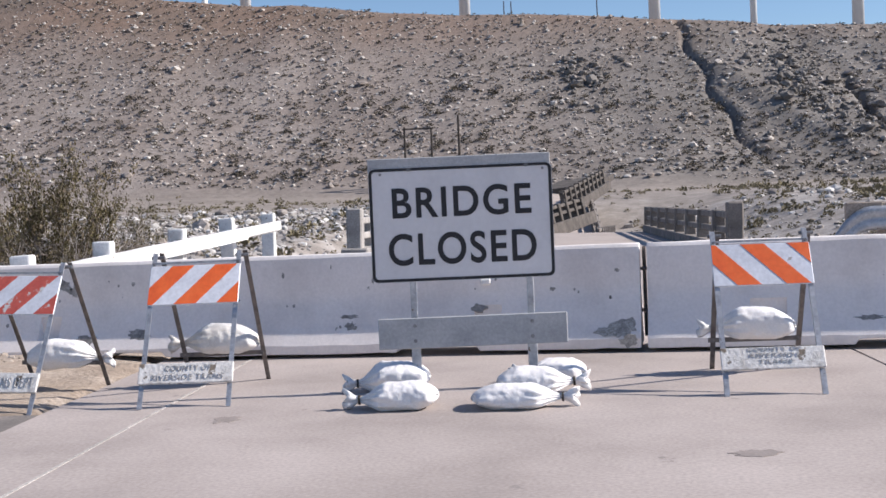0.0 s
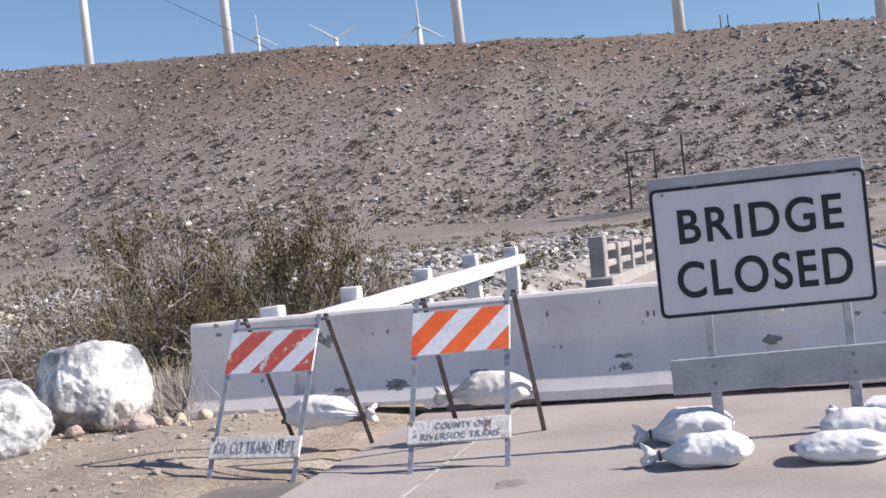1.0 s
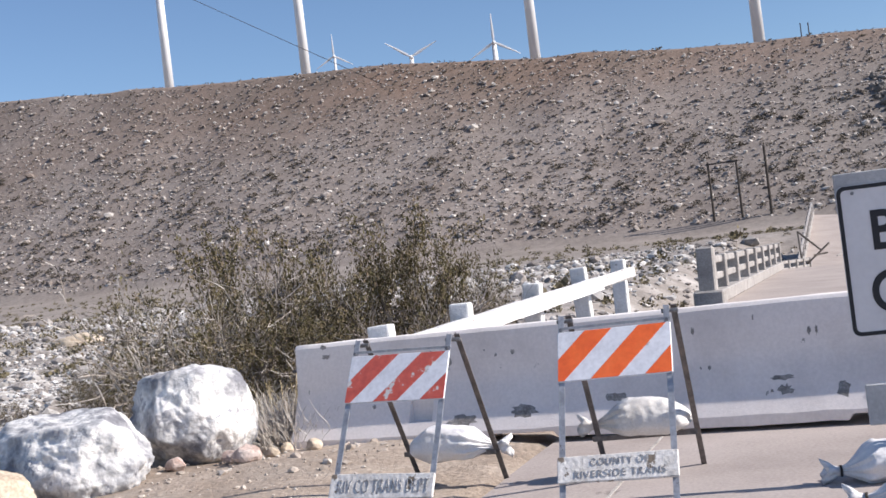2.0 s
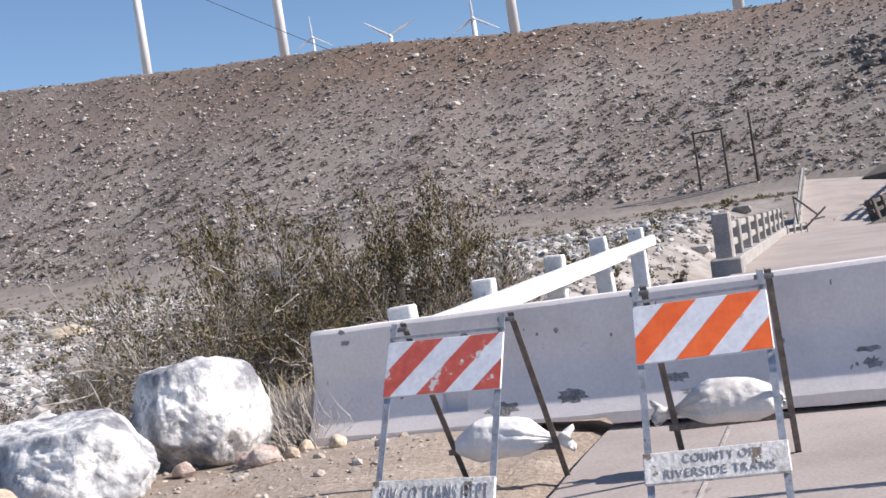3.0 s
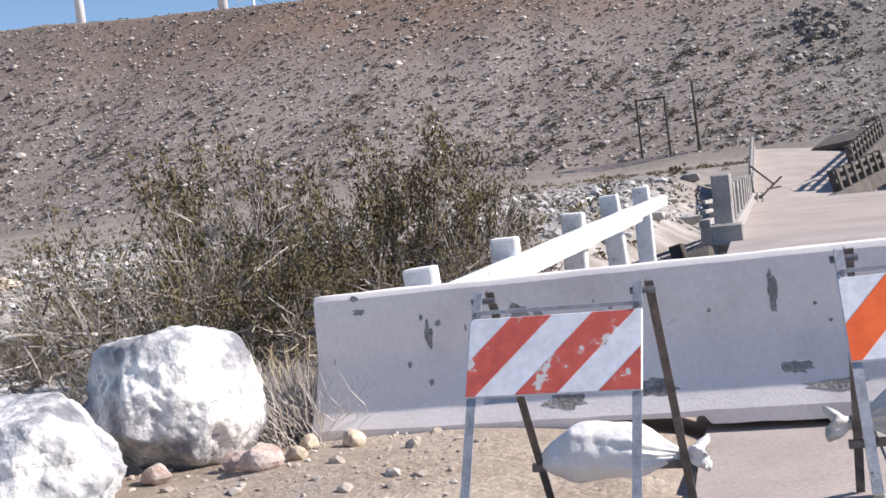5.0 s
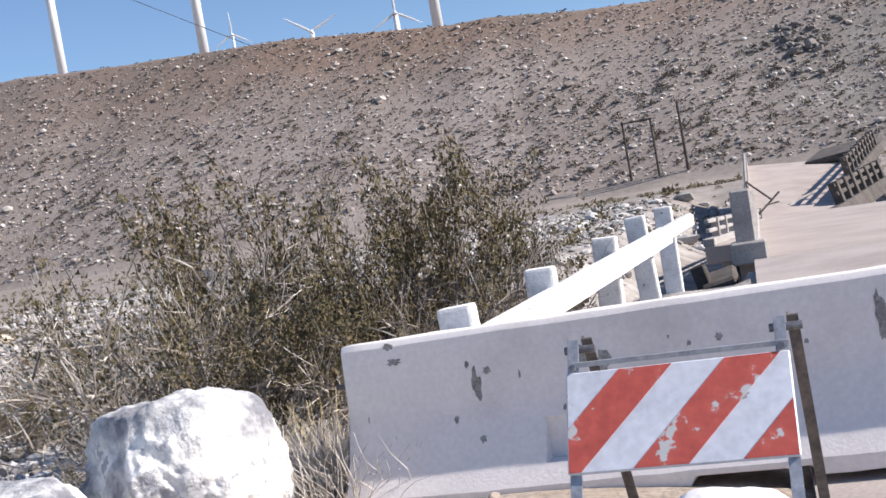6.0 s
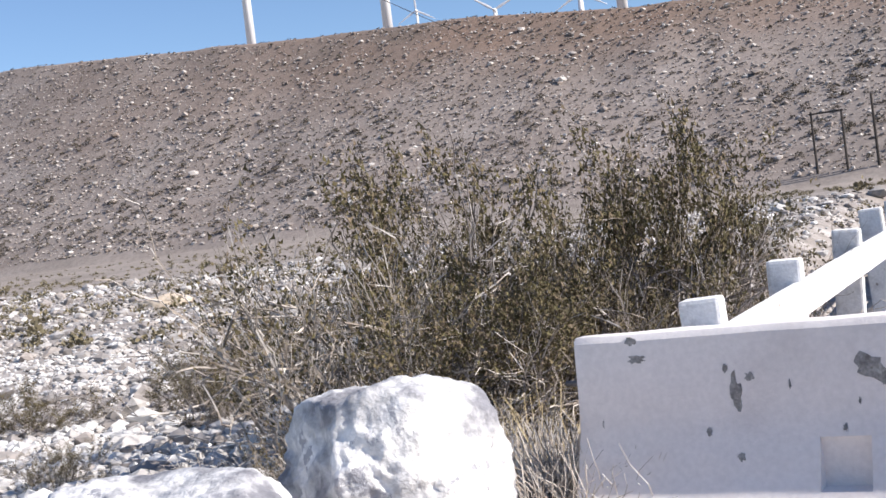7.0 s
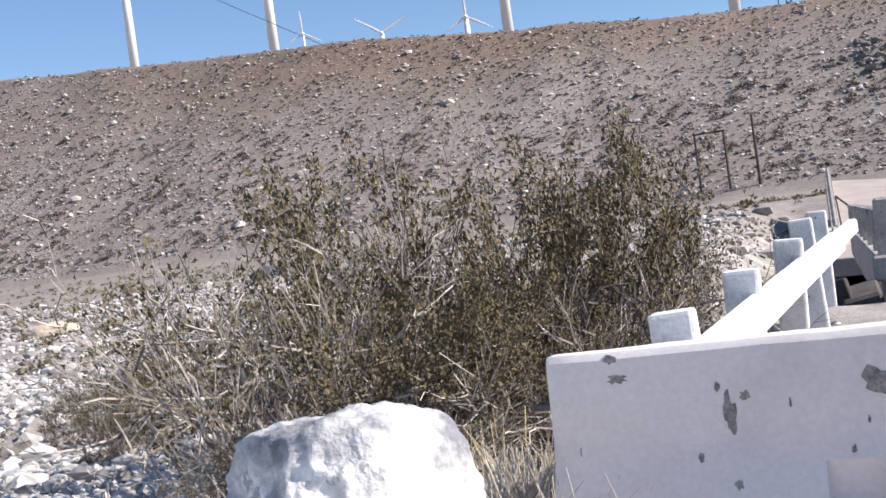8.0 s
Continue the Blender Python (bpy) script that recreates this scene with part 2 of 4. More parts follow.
def prism(points, depth, m=Matrix()):
    """A polygon in x and z, from y = 0 back to y = depth."""
    own = bmesh.new()
    front = [own.verts.new((x, 0, z)) for x, z in points]
    back = [own.verts.new((x, depth, z)) for x, z in points]
    own.faces.new(front)
    own.faces.new(back[::-1])
    for k in range(len(points)):
        j = (k + 1) % len(points)
        own.faces.new((front[k], back[k], back[j], front[j]))
    bmesh.ops.recalc_face_normals(own, faces=own.faces)
    bmesh.ops.transform(own, matrix=m, verts=own.verts)
    return own


def lettering(text, height, width, m, mat, parent, name="lettering", depth=0.0015, fatten=0.0, gap=1.0):
    """Words in the built-in font as a mesh, standing upright, centred on m and scaled to height and width."""
    curve = bpy.data.curves.new("words", "FONT")
    curve.body, curve.align_x, curve.extrude, curve.offset = text, "CENTER", depth, fatten
    curve.space_character = gap
    tmp = new("words", curve)
    me = bpy.data.meshes.new_from_object(tmp.evaluated_get(bpy.context.evaluated_depsgraph_get()))
    bpy.data.objects.remove(tmp)
    own = bmesh.new()
    own.from_mesh(me)
    bpy.data.meshes.remove(me)
    xs, ys = [v.co.x for v in own.verts], [v.co.y for v in own.verts]
    cx, cy = (min(xs) + max(xs)) / 2, (min(ys) + max(ys)) / 2
    sx, sy = width / (max(xs) - min(xs)), height / (max(ys) - min(ys))
    for v in own.verts:
        v.co = Vector(((v.co.x - cx) * sx, -v.co.z, (v.co.y - cy) * sy))
    bmesh.ops.transform(own, matrix=m, verts=own.verts)
    return part(name, own, mat, parent)


def hash_noise(x, y, seed=0):
    """Smooth value noise on a unit lattice, for arrays."""
    xi, yi = np.floor(x).astype(np.int64), np.floor(y).astype(np.int64)
    fx, fy = x - xi, y - yi
    fx, fy = fx * fx * (3 - 2 * fx), fy * fy * (3 - 2 * fy)

    def value(a, b):
        h = (a * 374761393 + b * 668265263 + seed * 974634777) & 0xFFFFFFFF
        h = ((h ^ (h >> 13)) * 1274126177) & 0xFFFFFFFF
        return ((h ^ (h >> 16)) & 0xFFFF) / 65535.0 - 0.5

    return (value(xi, yi) * (1 - fx) + value(xi + 1, yi) * fx) * (1 - fy) + (value(xi, yi + 1) * (1 - fx) + value(xi + 1, yi + 1) * fx) * fy


def fbm(x, y, scale, octaves=4, seed=0):
    total, amp = 0, 1.0
    for k in range(octaves):
        total = total + amp * hash_noise(x / scale, y / scale, seed + k)
        scale, amp = scale / 2.03, amp * 0.5
    return total


def mesh_object(name, verts, faces, mat, smooth=False):
    me = bpy.data.meshes.new(name)
    me.from_pydata(np.asarray(verts).tolist(), [], np.asarray(faces).tolist())
    me.materials.append(mat)
    if smooth:
        me.polygons.foreach_set("use_smooth", [True] * len(me.polygons))
    me.update()
    return new(name, me)


def step(e0, e1, x):
    s = np.clip((x - e0) / (e1 - e0), 0, 1)
    return s * s * (3 - 2 * s)


# ---- ground ----
BX, BY = 0.53, 12.7            # left front corner of the bridge
RISE = 0.235                   # rise of the road from the barriers to the bridge
UX, UY = -0.117, 0.993         # along the road
CREST_X = [-420, -250, -145, -89, -42, -2, 17, 37, 80, 200, 400]
CREST_Z = [70, 62, 52.5, 45.8, 40.3, 35.7, 34.0, 32.0, 29.0, 24, 22]


def road_x(y):
    """x of the left joint of the pavement."""
    return 3.02 - 0.125 * y


def road_z(y):
    return RISE * step(0.3, 12.5, y)


def ground_z(x, y):
    x, y = np.asarray(x, float), np.asarray(y, float)
    flat = np.interp(y, [-200, -4, 3, 20, 60, 100, 140, 172, 180], [0, 0, -0.15, -0.25, 0.7, 2.0, 3.6, 5.0, 5.6])
    lie = np.interp(x, [-140, -85, -40, 20], [0.8, 0.0, -1.9, -2.3]) * step(80, 165, y)
    flat = flat + lie
    foot = 170 + 5 * fbm(x, 0 * x, 60, 3, 11) + 0.08 * np.maximum(x, 0)
    top = np.interp(x, CREST_X, CREST_Z) + 1.1 * fbm(x, 0 * x, 24, 3, 5)
    s = np.clip((y - foot) / (242 - foot), 0, 1.0)
    hill = (top - 5.2 - lie) * (0.35 * s * s + 0.65 * s)
    gully = fbm(x + 0.15 * y, y * 0.25, 16, 3, 21) * 1.1 + fbm(x, y, 5, 3, 31) * 0.10
    hill = hill + gully * np.sin(np.pi * np.clip(s, 0, 1)) ** 0.7
    right = step(-5, 25, x)
    hill = hill + right * (fbm(x + 0.5 * y, y * 0.18, 22, 4, 77) * 5.5) * np.sin(np.pi * np.clip(s, 0, 1))
    ditch = np.exp(-((x - (4.1 + (242 - y) * 0.212 + 0.8 * np.sin(y * 0.35))) / 0.6) ** 2) * 1.2 * step(176, 190, y) + np.exp(-((x - (34 + (215 - y) * 0.1 + 0.6 * np.sin(y * 0.4))) / 0.8) ** 2) * 2.4 * step(176, 186, y) * (1 - step(214, 222, y))
    z = flat + hill - ditch * (s < 1) - np.clip(y - 250, 0, 400) * 0.006
    # wash below the bridge
    along = (y - BY) * UY + (x - BX) * UX
    across = (x - BX) * UY - (y - BY) * UX
    dip = step(-4.2, -3.3, along) * (1 - step(60, 78, along)) * step(-6.5, -2.2, across) * (1 - step(9, 20, across))
    cut = step(-7.0, -4.6, along) * (1 - step(-2.6, -1.0, along)) * step(-7.0, -4.0, across) * (1 - step(-1.75, -1.3, across))
    z = z - 2.1 * np.maximum(dip, 1.1 * cut)
    # approach bank under the pavement
    rz = road_z(y)
    inset = 1.35 * step(-3.4, -2.6, along)
    bank = step(-2.0 + inset, -1.3 + inset * 0.85, across) * (1 - step(8.5, 10, across)) * (1 - step(-1.5, -0.5, along)) * step(-3, 2, y)
    z = z * (1 - bank) + (rz - 0.05) * bank
    # shoulder mound of dirt
    mound = 0.16 * np.exp(-(((x - 0.2) / 1.5) ** 2 + ((y + 1.7) / 2.2) ** 2)) + 0.07 * np.exp(-(((x - 1.4) / 1.0) ** 2 + ((y + 0.4) / 0.7) ** 2))
    z = z + mound
    near = 1 - step(10, 30, np.hypot(x, y))
    offroad = 1 - step(-0.9, -0.35, x - (road_x(y) - 0.9))
    rough = fbm(x, y, 1.3, 4, 3) * 0.11 * near * offroad + fbm(x, y, 9, 4, 8) * (0.30 - 0.22 * step(150, 176, y)) * (1 - near) * (1 - bank)
    sheet = np.where(((x > road_x(y) - 0.9) & (y < 0.5)) | ((x > road_x(y) - 1.35) & (y < -3.0)), -0.05, 0.0)
    return z + rough + sheet


def ground_grid():
    xs = np.unique(np.r_[np.arange(-3000, -420, 200), np.arange(-420, -80, 6), np.arange(-80, -12, 1.2), np.arange(-12, 4, 0.14), np.arange(4, 14, 0.6), np.arange(14, 60, 0.7), np.arange(60, 80, 1.3), np.arange(80, 420, 7), np.arange(420, 3001, 200)].round(3))
    ys = np.unique(np.r_[np.arange(-600, -20, 60), np.arange(-20, -6, 1.5), np.arange(-6, 8, 0.14), np.arange(8, 30, 0.5), np.arange(30, 165, 1.6), np.arange(165, 246, 0.9), np.arange(246, 300, 5), np.arange(300, 3301, 200)].round(3))
    gx, gy = np.meshgrid(xs, ys)
    verts = np.stack([gx.ravel(), gy.ravel(), ground_z(gx.ravel(), gy.ravel())], 1)
    nx, ny = len(xs), len(ys)
    i = np.arange(nx * ny).reshape(ny, nx)
    faces = np.stack([i[:-1, :-1].ravel(), i[:-1, 1:].ravel(), i[1:, 1:].ravel(), i[1:, :-1].ravel()], 1)
    return verts, faces


def ground_material():
    """Tan shoulder dirt, pale wash sand, and a stony hill, told apart by the lie of the land."""
    m = bpy.data.materials.new("desert_soil")
    m.use_nodes = True
    n, l = m.node_tree.nodes, m.node_tree.links
    b = n["Principled BSDF"]
    b.inputs["Roughness"].default_value = 0.95
    tc = n.new("ShaderNodeTexCoord")
    sep = n.new("ShaderNodeSeparateXYZ")
    l.new(tc.outputs["Object"], sep.inputs[0])

    def noise_tex(scale, detail=6, rough=0.6):
        t = n.new("ShaderNodeTexNoise")
        t.inputs["Scale"].default_value, t.inputs["Detail"].default_value, t.inputs["Roughness"].default_value = scale, detail, rough
        l.new(tc.outputs["Object"], t.inputs["Vector"])
        return t.outputs["Fac"]

    def ramp(fac, stops):
        r = n.new("ShaderNodeValToRGB")
        while len(r.color_ramp.elements) < len(stops):
            r.color_ramp.elements.new(0.5)
        for e, (p, c) in zip(r.color_ramp.elements, stops):
            e.position, e.color = p, (*c, 1)
        l.new(fac, r.inputs[0])
        return r.outputs[0]

    def span(value, lo, hi):
        r = n.new("ShaderNodeMapRange")
        r.inputs["From Min"].default_value, r.inputs["From Max"].default_value = lo, hi
        l.new(value, r.inputs["Value"])
        return r.outputs[0]

    def mix(fac, a, c, kind="MIX"):
        x = n.new("ShaderNodeMixRGB")
        x.blend_type = kind
        if isinstance(fac, float):
            x.inputs[0].default_value = fac
        else:
            l.new(fac, x.inputs[0])
        l.new(a, x.inputs[1])
        l.new(c, x.inputs[2])
        return x.outputs[0]

    def wobble(axis, scale, amount):
        a = n.new("ShaderNodeMath")
        a.operation = "MULTIPLY_ADD"
        l.new(noise_tex(scale, 4), a.inputs[0])
        a.inputs[1].default_value = amount
        l.new(sep.outputs[axis], a.inputs[2])
        return a.outputs[0]

    dirt = ramp(noise_tex(1.6), [(0.3, (0.27, 0.213, 0.168)), (0.5, (0.345, 0.28, 0.227)), (0.7, (0.42, 0.354, 0.297))])
    sand = ramp(noise_tex(0.35), [(0.35, (0.23, 0.203, 0.182)), (0.5, (0.315, 0.285, 0.262)), (0.65, (0.44, 0.41, 0.388))])
    flat = ramp(noise_tex(0.06), [(0.35, (0.21, 0.18, 0.158)), (0.6, (0.285, 0.248, 0.22))])
    slope = ramp(noise_tex(0.05, 8, 0.7), [(0.34, (0.20, 0.165, 0.145)), (0.5, (0.25, 0.211, 0.188)), (0.64, (0.295, 0.256, 0.232))])
    rust = ramp(noise_tex(0.035, 8, 0.7), [(0.4, (0.175, 0.132, 0.106)), (0.62, (0.235, 0.160, 0.120))])
    grey = ramp(noise_tex(0.09, 8, 0.7), [(0.35, (0.125, 0.111, 0.102)), (0.65, (0.215, 0.197, 0.182))])
    slope = mix(span(wobble(0, 0.03, 60.0), -15, 45), slope, grey)
    where = n.new("ShaderNodeMath")
    where.operation = "MULTIPLY"
    l.new(span(wobble(2, 0.04, 20.0), 38, 52), where.inputs[0])
    l.new(span(wobble(0, 0.03, 60.0), -230, -90), where.inputs[1])
    slope = mix(where.outputs[0], slope, rust)
    shore = n.new("ShaderNodeMath")
    shore.operation = "MULTIPLY_ADD"
    l.new(sep.outputs[0], shore.inputs[0])
    shore.inputs[1].default_value = -1.0
    l.new(wobble(1, 0.5, 3.0), shore.inputs[2])
    base = mix(span(shore.outputs[0], 2.4, 4.4), dirt, sand)
    base = mix(span(wobble(1, 0.05, 40.0), 85, 120), base, flat)
    base = mix(span(wobble(1, 0.08, 14.0), 174, 182), base, slope)
    fine = ramp(noise_tex(28.0, 5), [(0.3, (0.74, 0.74, 0.74)), (0.7, (1.22, 1.22, 1.22))])
    mid = ramp(noise_tex(1.1, 8, 0.75), [(0.36, (0.80, 0.79, 0.78)), (0.62, (1.14, 1.14, 1.14))])
    base = mix(1.0, base, fine, "MULTIPLY")
    base = mix(1.0, base, mid, "MULTIPLY")
    l.new(base, b.inputs["Base Color"])
    bp = n.new("ShaderNodeBump")
    bp.inputs["Strength"].default_value, bp.inputs["Distance"].default_value = 0.8, 0.03
    l.new(noise_tex(22, 6), bp.inputs["Height"])
    bp2 = n.new("ShaderNodeBump")
    bp2.inputs["Strength"].default_value, bp2.inputs["Distance"].default_value = 0.9, 0.28
    l.new(noise_tex(0.55, 8, 0.7), bp2.inputs["Height"])
    far = n.new("ShaderNodeMath")
    far.operation = "MULTIPLY"
    l.new(span(sep.outputs[1], 60, 170), far.inputs[0])
    far.inputs[1].default_value = 0.18
    l.new(far.outputs[0], bp2.inputs["Strength"])
    l.new(bp.outputs[0], bp2.inputs["Normal"])
    l.new(bp2.outputs[0], b.inputs["Normal"])
    return m


verts, faces = ground_grid()
M_SOIL = ground_material()
ground = tagged(mesh_object("ground", verts, faces, M_SOIL, True), "tan desert ground rising to a stony scrub-dotted hillside", "ground", kind="structure")

# ---- road ----


def road_strip(name, w0, w1, y0, y1, lift, mat, parent, label="", ragged=0.0):
    ys = np.linspace(y0, y1, int((y1 - y0) / 0.5) + 1)
    bm = bmesh.new()
    rows = []
    for k, y in enumerate(ys):
        z = float(road_z(y)) + lift
        left = road_x(y) + w0 + ragged * float(fbm(np.array([y]), np.array([3.0]), 1.7, 3, 9)[0])
        rows.append([bm.verts.new((left, y, z)), bm.verts.new((road_x(y) + w1, y, z)), bm.verts.new((road_x(y) + w1, y, z - 0.16)), bm.verts.new((left, y, z - 0.16))])
    for a, b in zip(rows, rows[1:]):
        for k in range(4):
            bm.faces.new((a[k], a[(k + 1) % 4], b[(k + 1) % 4], b[k]))
    bm.faces.new(rows[0])
    bm.faces.new(rows[-1][::-1])
    bmesh.ops.recalc_face_normals(bm, faces=bm.faces)
    return part(name, bm, mat, parent, label)


road = thing("road", Matrix(), "pale worn concrete road leading up to the bridge", "road", kind="structure")
for y0, y1 in ((-40, -25), (-24.98, -12.5), (-12.48, 0.5)):
    road_strip("pavement_slab", 0.022, 4.86, y0, y1, 0.0, M_ROAD, road)
    road_strip("pavement_slab", 4.885, 9.6, y0, y1, 0.0, M_ROAD, road)
road_strip("pavement_slab", -0.95, 4.87, 0.52, 12.52, 0.0, M_ROAD, road)
road_strip("pavement_slab", 4.88, 9.6, 0.52, 12.52, 0.0, M_ROAD, road)
road_strip("joint_seal", 0.0, 0.021, -40, 0.5, 0.003, M_JOINT, road)
road_strip("joint_seal", 4.861, 4.884, -40, 0.5, -0.012, M_JOINT, road)
road_strip("pavement_slab", -0.80, -0.001, -40, 0.5, -0.004, M_ROAD, road, ragged=0.10)
road_strip("asphalt_shoulder", -1.5, -0.6, -40, -2.9, -0.010, M_ASPHALT, road, "sand-covered grey asphalt shoulder", ragged=0.3)

for sx, sy, sw, sh, seed in ((7.04, -4.25, 0.30, 0.24, 1), (3.98, -3.2, 0.2, 0.3, 2)):
    rnd = random.Random(seed)
    pts = [(sw / 2 * rnd.uniform(0.5, 1) * math.cos(k * 0.349), sh / 2 * rnd.uniform(0.5, 1) * math.sin(k * 0.349)) for k in range(18)]
    part("oil_stain", prism(pts, 0.004, pose(sx, sy, 0.0025, -90)), M_STAIN, road, "dark oily stain")

# ---- concrete barriers ----


KRAIL_Z = (0.075, 0.20, 0.25, 0.29, 0.33, 0.37, 0.41, 0.45, 0.50, 0.56, 0.80)


def face_y(z):
    """How far the front face of a barrier lies forward at a height: a foot, a slope, a long curve and a steep face."""
    return np.interp(z, KRAIL_Z, [-0.310, -0.226, -0.198, -0.181, -0.161, -0.1435, -0.128, -0.1155, -0.1065, -0.1005, -0.08])


def krail_profile(z0):
    side = [(0.310, z0)] + [(float(-face_y(z)), z) for z in KRAIL_Z] + [(0.06, 0.83)]
    return [(-y, z) for y, z in side] + side[::-1]


def krail_body(length, slots):
    """Barrier along x from 0, with raised slots (from, to) under its foot."""
    cuts = [(0.0, 0.0)]
    for a, b in slots:
        cuts += [(a - 0.03, 0.0), (a, 0.045), (b, 0.045), (b + 0.03, 0.0)]
    cuts.append((length, 0.0))
    xs = []
    for (xa, za), (xb, zb) in zip(cuts, cuts[1:]):
        k = max(1, int((xb - xa) / 0.12))
        xs += [(xa + (xb - xa) * j / k, za + (zb - za) * j / k) for j in range(k)]
    xs.append(cuts[-1])
    bm = bmesh.new()
    rings = []
    for x, z0 in xs:
        ring = []
        for y, z in krail_profile(z0):
            j = 0.004 * noise.noise(Vector((x * 5, y * 9, z * 7)))
            edge = 0.012 * max(0.0, noise.noise(Vector((x * 9, 3, z * 3)))) if z < 0.1 else 0.0
            ring.append(bm.verts.new((x, y + j, z + j + edge)))
        rings.append(ring)
    n = len(rings[0])
    for a, b in zip(rings, rings[1:]):
        for k in range(n):
            bm.faces.new((a[k], a[(k + 1) % n], b[(k + 1) % n], b[k]))
    bm.faces.new(rings[0])
    bm.faces.new(rings[-1][::-1])
    bmesh.ops.recalc_face_normals(bm, faces=bm.faces)
    sharp = [e for e in bm.edges if e.calc_face_angle(0) > 0.9]
    bmesh.ops.bevel(bm, geom=sharp, offset=0.012, segments=2, affect="EDGES", profile=0.6)
    return bm


def blot(parent, x, z, w, h, seed, mat, name="chip", proud=0.003):
    """A ragged flat scar on the front face."""
    rnd = random.Random(seed)
    tilt = math.degrees(math.atan2(float(face_y(z + 0.02) - face_y(z - 0.02)), 0.04)) if z > 0.095 else 0
    pts = []
    for k in range(18):
        a = 2 * math.pi * k / 18
        r = rnd.uniform(0.45, 1.0)
        pts.append((w / 2 * r * math.cos(a), h / 2 * r * math.sin(a)))
    m = pose(x, float(face_y(z)) - proud, z, -tilt)
    return part(name, prism(pts, 0.02, m), mat, parent)


def notched(bm, notches):
    """Cuts upright-backed lifting pockets (from, to) into the sloping front."""
    cutter = bmesh.new()
    for a, c in notches:
        box((c - a, 0.4, 0.20), ((a + c) / 2, -0.333, 0.265), bm=cutter)
    obs = []
    for work in (bm, cutter):
        me = bpy.data.meshes.new("tmp")
        work.to_mesh(me)
        work.free()
        obs.append(new("tmp", me))
    cut = obs[0].modifiers.new("cut", "BOOLEAN")
    cut.object, cut.solver = obs[1], "EXACT"
    me = bpy.data.meshes.new_from_object(obs[0].evaluated_get(bpy.context.evaluated_depsgraph_get()))
    out = bmesh.new()
    out.from_mesh(me)
    for ob in obs:
        bpy.data.objects.remove(ob)
    return out


def barrier(m, length, slots, label, notches=()):
    b = thing("concrete_barrier", m, label, "barrier", "traffic barriers")
    part("body", notched(krail_body(length, slots), notches), M_KRAIL, b, smooth=True).data.set_sharp_from_angle(angle=radians(24))
    for x in (0, length):
        for z in (0.28, 0.62):
            loop = bmesh.new()
            bmesh.ops.create_cone(loop, cap_ends=True, segments=8, radius1=0.014, radius2=0.014, depth=0.12)
            bmesh.ops.transform(loop, matrix=pose(x + (0.03 if x else -0.03), 0, z, 0, 90, 0), verts=loop.verts)
            part("steel_loop", loop, M_DARKSTEEL, b, "rusty connecting loop")
    return b


K_Y = 0.07
chip_rnd = random.Random(77)
MINOR = [(chip_rnd.uniform(0.1, 6.2), chip_rnd.choice((0.12, 0.18, 0.22, 0.40, 0.45, 0.5, 0.58, 0.66, 0.72, 0.76)), chip_rnd.uniform(0.012, 0.035), chip_rnd.uniform(0.012, 0.05)) for _ in range(16)]
b1 = barrier(pose(0.0, K_Y, 0.03), 6.335, [(1.75, 2.25), (4.35, 5.0)], "long chipped white concrete barrier across the road", [(1.05, 1.25), (4.97, 5.2)])
b2 = barrier(pose(6.395, K_Y - 0.02, 0.03, 0, 0, -1.5), 6.1, [(1.6, 2.2), (4.2, 4.8)], "stained white concrete barrier beside the first one", [(0.8, 1.08), (4.9, 5.1)])
part("pin", tube((6.365, 0.06, 0.06), (6.365, 0.06, 0.80), 0.016), M_DARKSTEEL, b1, "rusty joining pin")
for k, (x, z, w, h) in enumerate([(0.27, 0.80, 0.06, 0.05), (0.29, 0.72, 0.10, 0.05), (0.715, 0.56, 0.06, 0.20), (0.78, 0.62, 0.05, 0.05), (1.27, 0.63, 0.16, 0.16), (1.36, 0.58, 0.12, 0.14), (2.63, 0.63, 0.06, 0.30), (2.83, 0.55, 0.03, 0.03), (2.9, 0.46, 0.03, 0.03), (1.92, 0.63, 0.05, 0.05), (1.78, 0.62, 0.03, 0.03), (0.73, 0.30, 0.04, 0.05), (2.72, 0.25, 0.2, 0.10), (2.9, 0.16, 0.42, 0.09), (3.9, 0.3, 0.2, 0.05), (3.92, 0.22, 0.12, 0.10), (2.0, 0.2, 0.3, 0.14), (1.5, 0.16, 0.3, 0.12), (4.3, 0.2, 0.12, 0.2), (5.0, 0.34, 0.2, 0.1), (5.62, 0.48, 0.06, 0.04), (5.8, 0.47, 0.03, 0.03), (6.15, 0.62, 0.05, 0.04), (3.3, 0.66, 0.03, 0.08), (4.1, 0.6, 0.03, 0.07), (3.4, 0.4, 0.03, 0.04), (2.3, 0.56, 0.03, 0.03), (4.15, 0.6, 0.02, 0.08)] + MINOR):
    blot(b1, x, z, w, h, k, M_CHIP)
for k, (x, z, w, h) in enumerate([(2.25, 0.66, 0.05, 0.25), (2.4, 0.62, 0.05, 0.3), (1.7, 0.2, 0.3, 0.06)]):
    blot(b2, x, z, w, h, 50 + k, M_CHIP)
# lifting eye, and the broken lower corner
part("lifting_eye", box((0.09, 0.07, 0.05), (5.07, -0.12, 0.56), bevel=0.012), M_WHITEWOOD, b1)
for k, (x, z, w, h) in enumerate(((6.20, 0.165, 0.27, 0.22), (6.10, 0.13, 0.32, 0.15), (6.24, 0.055, 0.20, 0.13))):
    blot(b1, x, z, w, h, 80 + k, M_AGG, "broken_corner", 0.004 + 0.004 * k)

# ---- road sign ----
sign = thing("road_sign", pose(5.26, -2.05, 0.0, 0, 0, 11.0), "white rectangular road sign with black words and border on two posts", "sign")
SZ = 1.113


